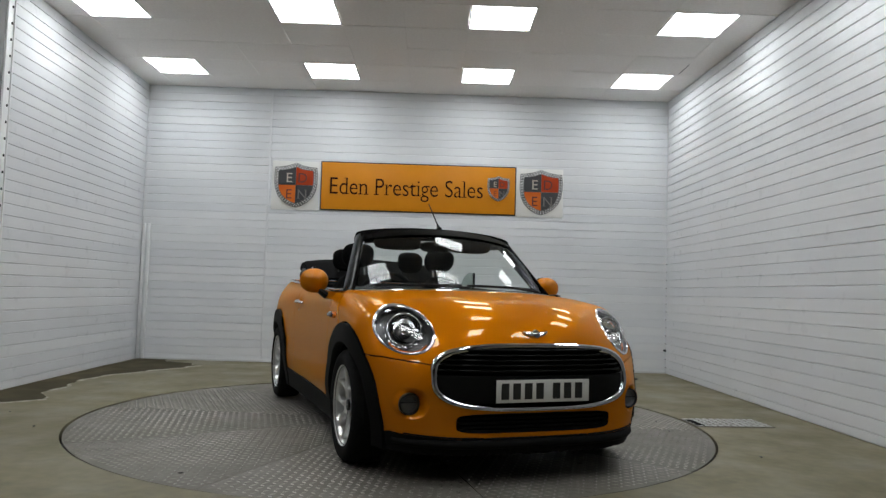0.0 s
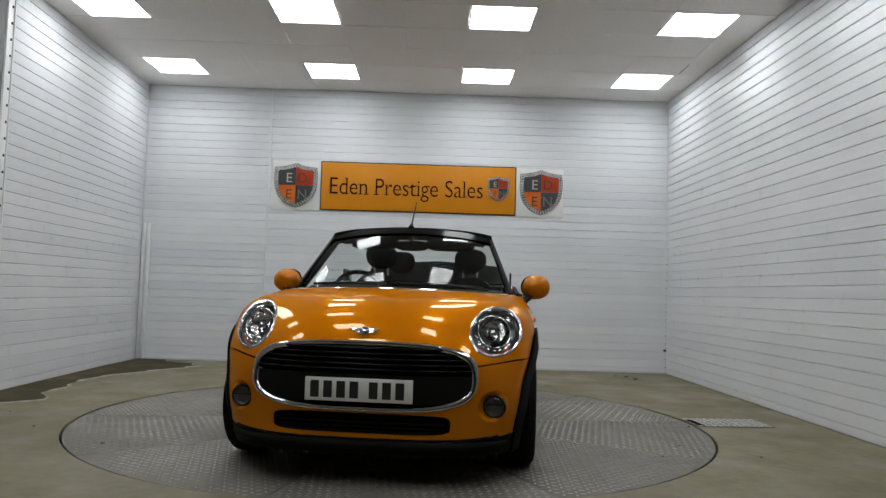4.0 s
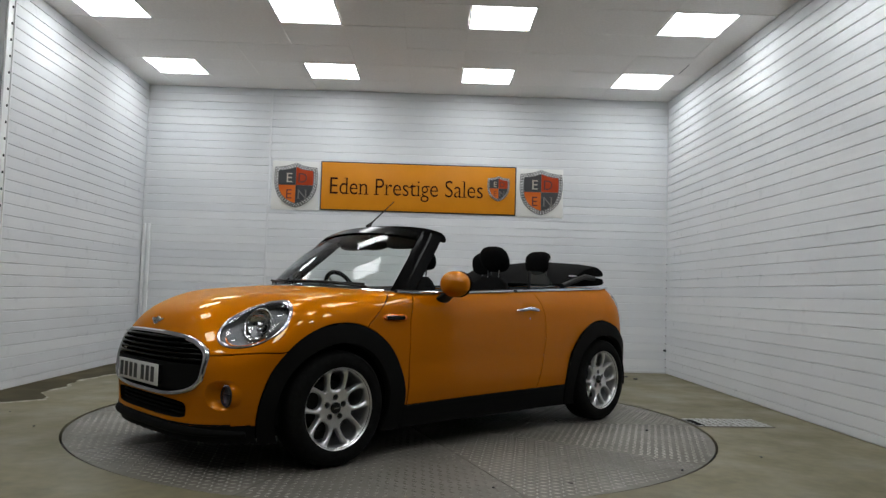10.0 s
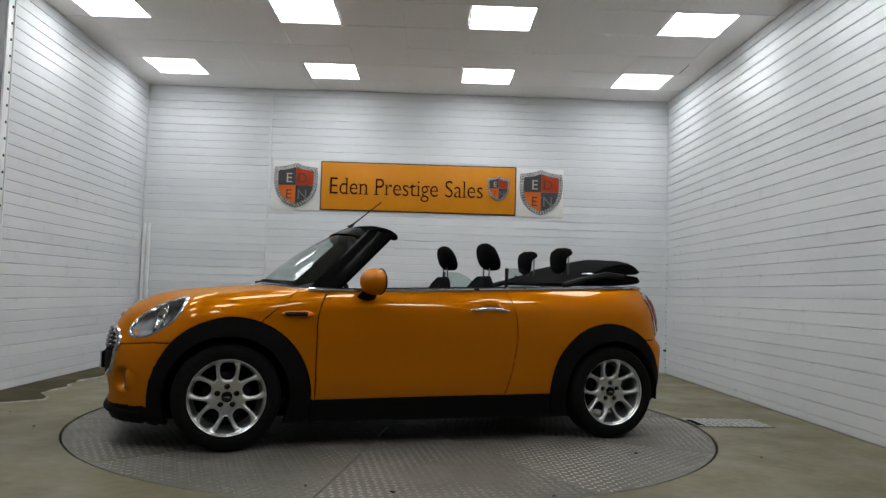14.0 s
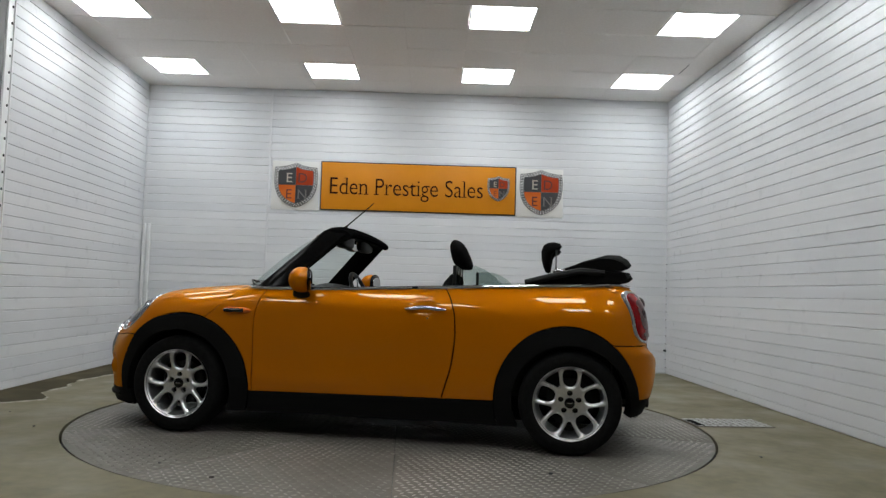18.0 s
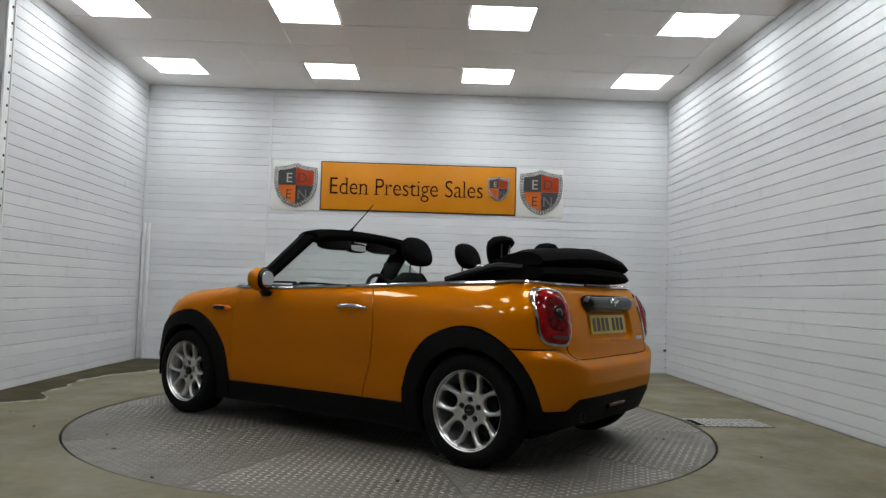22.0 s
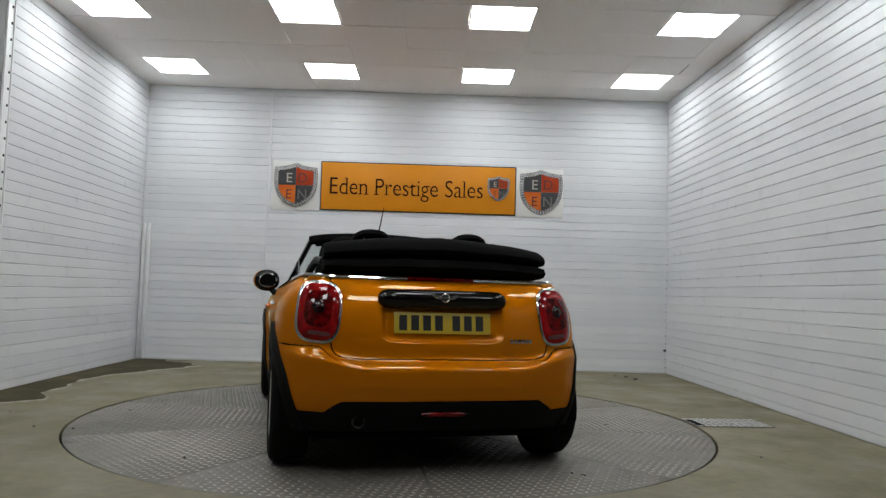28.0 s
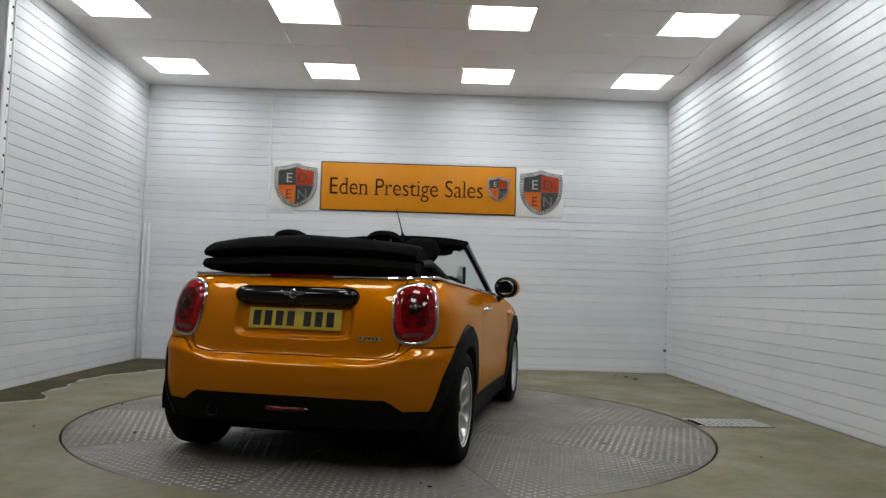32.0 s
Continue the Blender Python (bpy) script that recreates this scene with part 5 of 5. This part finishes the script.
HEADER = [(0.470, 1.345), (0.452, 1.374), (0.41, 1.392), (0.36, 1.397), (0.305, 1.388), (0.268, 1.368), (0.255, 1.346), (0.262, 1.326), (0.285, 1.322), (0.315, 1.330), (0.36, 1.340), (0.42, 1.338)]
secs = []
for y in np.linspace(-0.555, 0.555, 25):
    k = (abs(y) / 0.555)
    secs.append([(x - 0.050 * k ** 2, y, z - 0.005 - 0.034 * k ** 2 - 0.012 * k ** 8) for x, z in HEADER])
header = part("screen_header", loft("screen_header", secs, HEADBLACK), car, "black windscreen header")
part("header_lining", sweep("header_lining", [(0.335 - 0.05 * (y / 0.5) ** 2, y, 1.325 - 0.04 * (y / 0.5) ** 2) for y in np.linspace(-0.5, 0.5, 17)], CLOTH, 0.045, 10, flat=0.45), header, "black cloth lining")
for s in (1, -1):
    pil = []
    for v in np.linspace(0, 1, 9):
        fx, rx = 0.790 + (0.402 - 0.790) * v, 0.590 + (0.222 - 0.590) * v
        zf, zr = 0.945 + (1.335 - 0.945) * v, 0.945 + (1.305 - 0.945) * v
        yo, yi = 0.712 + (0.556 - 0.712) * v, 0.672 + (0.520 - 0.672) * v
        pil.append([(fx, s * (yo - 0.025), zf), (fx - 0.03, s * yo, zf - 0.004), ((fx + rx) / 2, s * (yo + 0.006), (zf + zr) / 2), (rx + 0.02, s * yo, zr + 0.01), (rx, s * (yo - 0.02), zr), (rx + 0.02, s * yi, zr + 0.01),
                    ((fx + rx) / 2, s * (yi + 0.002), (zf + zr) / 2), (fx - 0.03, s * yi, zf)])
    part("windscreen_pillar", loft("windscreen_pillar", pil, PILLAR), car, "black windscreen pillar")
    visor = blob("sun_visor", (0.33, s * 0.27, 1.285), (0.035, 0.17, 0.055), TRIMBLACK, 16, 4.0)
    part("sun_visor", visor, header, "dark sun visor")
mir = part("inner_mirror", blob("inner_mirror", (0.36, 0.0, 1.262), (0.028, 0.115, 0.038), TRIMBLACK, 20, 3.0), car, "black rear-view mirror")
part("mirror_glass", blob("mirror_glass", (0.335, 0.0, 1.262), (0.006, 0.105, 0.031), MIRROR, 20, 3.0), mir, "mirror glass")
part("mirror_stem", sweep("mirror_stem", [(0.37, 0, 1.27), (0.41, 0, 1.31), (0.42, 0, 1.345)], TRIMBLACK, 0.018, 10), mir)
part("aerial", sweep("aerial", [(0.430, 0, 1.384), (0.415, 0, 1.400), (0.39, 0, 1.424), (0.20, 0, 1.588)], TRIMBLACK, [0.022, 0.013, 0.0055, 0.0035], 8), car, "black rod aerial")

# ---- belt trim, side glass, handles, mirrors, repeaters ----
def belt_point(x, grow=0.0):
    z = float(TOP(x)) - 0.014
    p, q = on_side([(x, z - 0.02)])
    return Vector((x, p[0][1] + grow, z))


side_line = [belt_point(x, -0.006) for x in np.linspace(0.80, -1.36, 60)]
rear_line = []
for a in np.linspace(12, 90, 22):
    o = np.array([[-1.30, 0.0, 0.985]])
    w = np.array([[-math.sin(radians(a)), math.cos(radians(a)), 0.0]])
    p = march(o, w, 1.2)[0]
    rear_line.append(Vector((p[0] + 0.014 * math.sin(radians(a)), p[1] - 0.012 * math.cos(radians(a)), float(TOP(min(p[0] + 0.03, -1.0))) - 0.006)))
for s in (1, -1):
    line = [Vector((p.x, p.y * s, p.z)) for p in side_line + rear_line]
    part("belt_trim", sweep("belt_trim", line[:30], CHROME, 0.0075, 8, flat=1.1), car, "chrome waistline strip")
    part("belt_trim", sweep("belt_trim", line[30:], CHROME, 0.0075, 8, flat=1.1), car, "chrome waistline strip")
    part("window_seal", sweep("window_seal", [Vector((p.x, p.y * s - s * 0.022, p.z + 0.003)) for p in side_line], TRIMBLACK, 0.014, 8, flat=0.7), car, "black window seal")
    card = [Vector((p.x, p.y * s - s * 0.045, p.z - 0.02)) for p in side_line[::4]]
    secs = [[(p.x, p.y, p.z), (p.x, p.y - s * 0.05, p.z - 0.01), (p.x, p.y - s * 0.07, p.z - 0.10), (p.x, p.y - s * 0.06, 0.32), (p.x, p.y + s * 0.01, 0.32)] for p in card]
    part("door_card", loft("door_card", secs, TRIMBLACK), car, "black inner trim")
    # side window, wound part of the way down
    gx = [(-0.525, 0.97), (-0.525, 1.112), (-0.59, 1.118), (-0.65, 1.114), (-0.71, 1.092), (-0.76, 1.060), (-0.81, 1.015), (-0.84, 0.97)]
    pane = part("side_window", prism("side_window", gx, 0.004, GLASS, axis="y", at=s * 0.685), car, "small clear side window")
    pane.visible_shadow = False
    part("window_edge", box("window_edge", (0.022, 0.016, 0.150), (-0.518, s * 0.687, 1.040), TRIMBLACK, 0.003), pane, "black front edge")
    # door handle
    hp, hq = on_side([(x, 0.833) for x in np.linspace(-0.232, -0.486, 11)], s)
    lift = [0.004, 0.014, 0.024, 0.029, 0.030, 0.030, 0.030, 0.029, 0.024, 0.014, 0.004]
    handle = part("door_handle", sweep("door_handle", [tuple(p + q * h) for p, q, h in zip(hp, hq, lift)], CHROME, [0.006, 0.010, 0.013, 0.014, 0.0135, 0.013, 0.0135, 0.014, 0.013, 0.010, 0.006], 12, flat=1.0), DOORS[s], "chrome pull handle")
    lp, lq = on_side([(-0.375, 0.780)], s)
    part("lock", lathe("lock", [(0.0, 0.004), (0.006, 0.003), (0.007, -0.004)], CHROME, 14), DOORS[s], "chrome keyhole", pose(*lp[0], rz=0 if s > 0 else 180))
    # wing repeater
    pod = []
    for x in np.linspace(0.958, 0.772, 15):
        k = max(0.25, 1 - (abs(x - 0.865) / 0.097) ** 6)
        p, q = on_side([(x, 0.788)], s)
        pod.append((p[0] + q[0] * 0.004, 0.021 * k))
    lens = part("side_repeater", sweep("side_repeater", [tuple(p) for p, _ in pod], AMBER, [r for _, r in pod], 12, flat=1.0), car, "amber repeater lens with a black cover")
    part("repeater_cover", sweep("repeater_cover", [(p[0], p[1] + s * 0.009, p[2]) for p, _ in pod[1:12]], BLACK_GLOSS, [r * 0.72 for _, r in pod[1:12]], 12), lens, "black cover")

    # door mirror
    def squash(q, s=s):
        return Vector((max(q.x, -0.054), q.y, q.z))
    at_mirror = pose(0.424, s * 0.868, 0.995, rz=14 * s)
    mirror = part("door_mirror", blob("door_mirror", (0, 0, 0), (0.082, 0.094, 0.080), PAINT, 32, 2.15, squash), car, "orange oval door mirror", at_mirror)
    part("mirror_rim", blob("mirror_rim", (0, 0, 0), (0.0835, 0.0955, 0.0815), BLACK_GLOSS, 32, 2.15, lambda q: Vector((min(max(q.x, -0.057), -0.040), q.y, q.z))), mirror, "black rear shell")
    part("mirror_glass", lathe("mirror_glass", [(0.0, -0.0595), (0.062, -0.0600), (0.0655, -0.0570)], MIRROR, 36, "x"), mirror, "mirror glass", Matrix.Diagonal((1, 1.04, 0.86, 1)))
    part("mirror_foot", loft("mirror_foot", [[(0.43 + 0.06 * math.cos(a) * k + dx, s * y, z + 0.030 * math.sin(a) * k) for a in np.linspace(0, 2 * math.pi, 13)[:-1]] for y, z, k, dx in ((0.755, 0.885, 0.95, 0.02), (0.79, 0.898, 1.0, 0.02), (0.835, 0.930, 0.8, 0.01), (0.862, 0.968, 0.6, 0.0))], TRIMBLACK), mirror, "black foot", at_mirror.inverted())

# ---- tail: handle bar, plate, badge, lamps, exhaust ----
HANDLE_Y = [0.346 * math.sin(radians(a)) for a in np.linspace(-90, 90, 25)]
hp, hq = on_rear([(y, 0.900) for y in HANDLE_Y])
radii = [0.051 * (1 - (abs(y) / 0.3475) ** 14) ** 0.5 + 0.001 for y in HANDLE_Y]
bar = part("boot_handle", sweep("boot_handle", [tuple(p + q * 0.002) for p, q in zip(hp, hq)], BLACK_GLOSS, radii, 16, up=(0, 0, 1), flat=1.0), car, "black gloss boot handle")
badge(bar, (hp[12][0] - 0.049, 0, 0.912), "rear_badge", "winged chrome badge", 0.95, 0, True)
rp, rq = on_rear([(0, 0.7795)])
number_plate(car, rp[0][0] - 0.008, 0.7795, True, PLATE_Y, "yellow number plate with dark bars", -10)
for k in range(6):
    p, q = on_rear([(-0.372 - 0.021 * k, 0.692)])
    part("boot_script", box("boot_script", (0.006, 0.016, 0.022), (0, 0, 0), CHROME, 0.002), car, "chrome bar of a model script", pose(p[0][0] - 0.002, p[0][1], p[0][2]))
p, q = on_rear([(y, 0.985) for y in np.linspace(-0.18, 0.18, 13)])
part("high_brake_lamp", sweep("high_brake_lamp", [(v[0] + 0.006, v[1], 1.008) for v in p], DARKRED, 0.010, 8), car, "dark red high brake lamp")
p, q = on_rear([(y, 0.318) for y in np.linspace(-0.115, 0.115, 9)])
part("rear_fog_lamp", sweep("rear_fog_lamp", [tuple(v + np.array((0.000, 0, 0))) for v in p], DARKRED, [0.010] + [0.0150] * 7 + [0.010], 10), car, "red rear fog lamp")
part("fog_recess", sweep("fog_recess", [tuple(v + np.array((0.020, 0, 0))) for v in p + (p - p.mean(0)) * 0.25], GAP, 0.026, 10), car, "black lamp recess")
part("exhaust", lathe("exhaust", [(0.026, -0.20), (0.026, -0.30), (0.029, -0.302), (0.033, -0.298), (0.034, -0.10)], PIPE, 28, "x"), car, "round dark steel exhaust", pose(-1.445, 0.430, 0.284))
part("exhaust_bore", lathe("exhaust_bore", [(0.0, -0.22), (0.026, -0.22), (0.0262, -0.295)], GAP, 24, "x"), car, "dark bore", pose(-1.445, 0.430, 0.284))
seam = []
for a in np.linspace(168, 12, 61):
    c, d = math.cos(radians(a)), math.sin(radians(a))
    seam.append((math.copysign(abs(c) ** (2 / 11), c) * 0.582, 0.90 - 0.305 * d ** (2 / 11)))
p, q = on_rear(seam)
part("boot_gasket", sweep("boot_gasket", [tuple(v - n * 0.001) for v, n in zip(p, q)], GAP, 0.0032, 6), car, "black gap under the boot lid")
ends = np.linspace(-0.66, 0.66, 41)
p, q = on_front([(y, 0.230 + 0.020 * (abs(y) / 0.72) ** 3) for y in ends])
part("lip_seal", sweep("lip_seal", [tuple(v - n * 0.002) for v, n in zip(p, q)], CLADDING, 0.0065, 8), car, "black seal over the front lip")
ends = np.linspace(-0.70, 0.70, 41)
p, q = on_front([(y, 0.203) for y in ends])
part("front_splitter", sweep("front_splitter", [tuple(v - n * 0.006) for v, n in zip(p, q)], CLADDING, [0.029 - 0.011 * abs(y / 0.70) ** 4 for y in ends], 12, flat=0.85), car, "black plastic front splitter")

# ---- folded roof ----
ROOF = [(-1.04, 1.018), (-1.03, 1.035), (-1.10, 1.083), (-1.24, 1.142), (-1.38, 1.200), (-1.50, 1.240), (-1.58, 1.236), (-1.635, 1.205), (-1.658, 1.170), (-1.640, 1.142), (-1.53, 1.130), (-1.645, 1.112), (-1.668, 1.072), (-1.64, 1.045), (-1.56, 1.030), (-1.3, 1.018)]
secs = []
for y in np.linspace(-0.616, 0.616, 45):
    k = abs(y) / 0.616
    end = 1 - 0.05 * max(0.0, (k - 0.97) / 0.03) ** 2
    row = []
    for x, z in ROOF:
        wave = 0.006 * noise.noise(Vector((x * 6, y * 4, z * 9)))
        hx = x + 0.075 * k ** 2.5 * (1 if x < -1.3 else 0.4)
        hz = 1.03 + (z - 1.03) * (1 - 0.25 * k ** 2) * end + wave
        if z > 1.15 and x < -1.2:
            hz -= 0.012 * abs(math.sin(y * 5.0)) * (1 - k)
        row.append((hx + (0.02 * (1 - end) if x < -1.3 else 0), y, hz))
    secs.append(row)
roof = part("folded_roof", loft("folded_roof", secs, CLOTH), car, "folded black cloth roof")
part("roof_seam", sweep("roof_seam", [(-1.648 + 0.075 * (abs(y) / 0.635) ** 2.5, y, 1.03 + 0.138 * (1 - 0.30 * (abs(y) / 0.635) ** 2)) for y in np.linspace(-0.61, 0.61, 31)], CLOTH, 0.008, 6), roof, "stitched hem")
for s in (1, -1):
    part("roof_arm", sweep("roof_arm", [(-0.96, s * 0.655, 1.015), (-1.12, s * 0.645, 1.06), (-1.30, s * 0.63, 1.10), (-1.45, s * 0.61, 1.09)], TRIMBLACK, 0.022, 8), roof, "black roof linkage")
    part("roof_catch", blob("roof_catch", (-1.18, s * 0.60, 1.098), (0.05, 0.02, 0.012), CHROME, 14, 3.0), roof, "chrome catch")

# ---- cabin ----
part("dashboard", loft("dashboard", [[(0.86 - 0.16 * (y / 0.64) ** 2, y, 0.94), (0.62, y, 0.965 + (0.022 if -0.56 < y < -0.16 else 0)), (0.50, y, 0.945 + (0.02 if -0.56 < y < -0.16 else 0)), (0.43, y, 0.88), (0.45, y, 0.72), (0.55, y, 0.60), (0.84, y, 0.60)] for y in np.linspace(-0.64, 0.64, 25)], TRIMBLACK), car, "black dashboard")
part("cabin_floor", box("cabin_floor", (2.2, 1.30, 0.03), (-0.30, 0, 0.26), TRIMBLACK), car, "dark cabin floor")
part("rear_bulkhead", box("rear_bulkhead", (0.42, 1.22, 0.75), (-1.30, 0, 0.635), TRIMBLACK, 0.03), car, "black roof well")
part("rear_seat", loft("rear_seat", [[(-1.10, y, 0.99), (-1.02, y, 1.005), (-0.97, y, 0.985), (-0.90, y, 0.62), (-0.45, y, 0.58), (-0.45, y, 0.30), (-1.10, y, 0.30)] for y in np.linspace(-0.58, 0.58, 13)], CLOTH), car, "black rear bench")
wheel_m = pose(0.37, -0.36, 0.90, ry=-66)
ringp = [(0.182 * math.cos(a), 0.182 * math.sin(a), 0) for a in np.linspace(0, 2 * math.pi, 41)[:-1]]
steer = part("steering_wheel", sweep("steering_wheel", ringp, TRIMBLACK, 0.016, 10, True), car, "black steering wheel", wheel_m)
part("steering_hub", blob("steering_hub", (0, 0, -0.02), (0.065, 0.07, 0.03), TRIMBLACK, 18, 2.6), steer, "black hub")
for a in (90, 210, 330):
    part("steering_spoke", sweep("steering_spoke", [(0.05 * math.cos(radians(a)), 0.05 * math.sin(radians(a)), -0.015), (0.178 * math.cos(radians(a)), 0.178 * math.sin(radians(a)), 0)], CHROME if a != 210 else TRIMBLACK, 0.012, 8, flat=0.6), steer)


def head_rest(parent, x, y, z, semi, lean, posts, label):
    def shape(q):
        return Vector((q.x + 0.22 * q.z + (0.02 * (q.z / semi[2]) if q.x < 0 else 0), q.y * (1 - 0.12 * max(0, -q.z) / semi[2]), q.z))
    h = part("head_rest", blob("head_rest", (0, 0, 0), semi, CLOTH, 28, 2.7, shape), parent, label, pose(x, y, z, ry=lean))
    for dy in (0.055, -0.055):
        a, b = posts
        part("post", sweep("post", [(a[0], dy, a[1]), (b[0], dy, b[1])], CHROME if lean == 0 else TRIMBLACK, 0.0065, 8), h, "steel post")
    return h


def rear_rest(x, y, z):
    """A padded rest whose top curls back over its two posts."""
    out = [(0.012, -0.098), (0.034, -0.085), (0.050, -0.030), (0.054, 0.030), (0.040, 0.072), (0.010, 0.092), (-0.035, 0.096), (-0.070, 0.088), (-0.084, 0.068), (-0.074, 0.052), (-0.040, 0.040), (-0.022, 0.010), (-0.014, -0.050), (-0.008, -0.090)]
    secs = []
    for k in np.linspace(-1, 1, 19):
        grow = max(0.0, 1 - abs(k) ** 2.6) ** 0.62 * 0.94 + 0.06
        secs.append([(0.008 + (a - 0.008) * grow, 0.118 * k, 0.004 + (b - 0.004) * (0.25 + 0.75 * grow)) for a, b in out])
    h = part("head_rest", loft("head_rest", secs, CLOTH), car, "black rear head rest with its top curled back", pose(x, y, z))
    for dy in (0.050, -0.050):
        part("post", sweep("post", [(-0.046, dy, 0.050), (-0.046, dy, -0.10), (-0.040, dy, -0.22)], PIPE_GREY, 0.0065, 8), h, "grey steel post")


for s, hx, hz in ((1, -0.508, 1.203), (-1, -0.436, 1.216)):
    back = []
    for v in np.linspace(0, 1, 15):
        half = 0.225 - 0.015 * v - 0.12 * max(0, (v - 0.78) / 0.22) ** 2
        deep = 0.075 * (1 - 0.45 * v) * (1 - 0.55 * max(0, (v - 0.85) / 0.15) ** 2)
        cx, cz = hx + 0.23 - 0.21 * v, 0.46 + 0.605 * v
        row = []
        for a in np.linspace(0, 2 * math.pi, 25)[:-1]:
            c, d = math.cos(a), math.sin(a)
            row.append((cx + deep * math.copysign(abs(c) ** 0.8, c) + (0.02 * abs(d) if c > 0 else 0), s * 0.36 + half * math.copysign(abs(d) ** 0.6, d), cz))
        back.append(row)
    seat = part("front_seat", loft("front_seat", back, CLOTH), car, "black cloth front seat")
    part("seat_base", blob("seat_base", (hx + 0.46, s * 0.36, 0.46), (0.27, 0.24, 0.10), CLOTH, 24, 4.0), seat, "black cushion")
    head_rest(seat, hx + 0.0, s * 0.36, hz, (0.060, 0.130, 0.096), 0, ((0.005, -0.04), (0.012, -0.17)), "black head rest")
    rear_rest(-1.105, s * 0.300, 1.205)


# ---- what moves ----
TURN_0, TURN_RATE = -69.89, -6.6495


def motions():
    """The turntable and the car on it turn together."""
    times = [k * 0.5 for k in range(65)]
    walk(turntable, [(t, pose(0, 0, 0, rz=TURN_0 + TURN_RATE * t)) for t in times])
    walk(car, [(t, pose(0, 0, 0, rz=TURN_0 + TURN_RATE * t) @ pose(CAR_X, CAR_Y, 0)) for t in times])


motions()
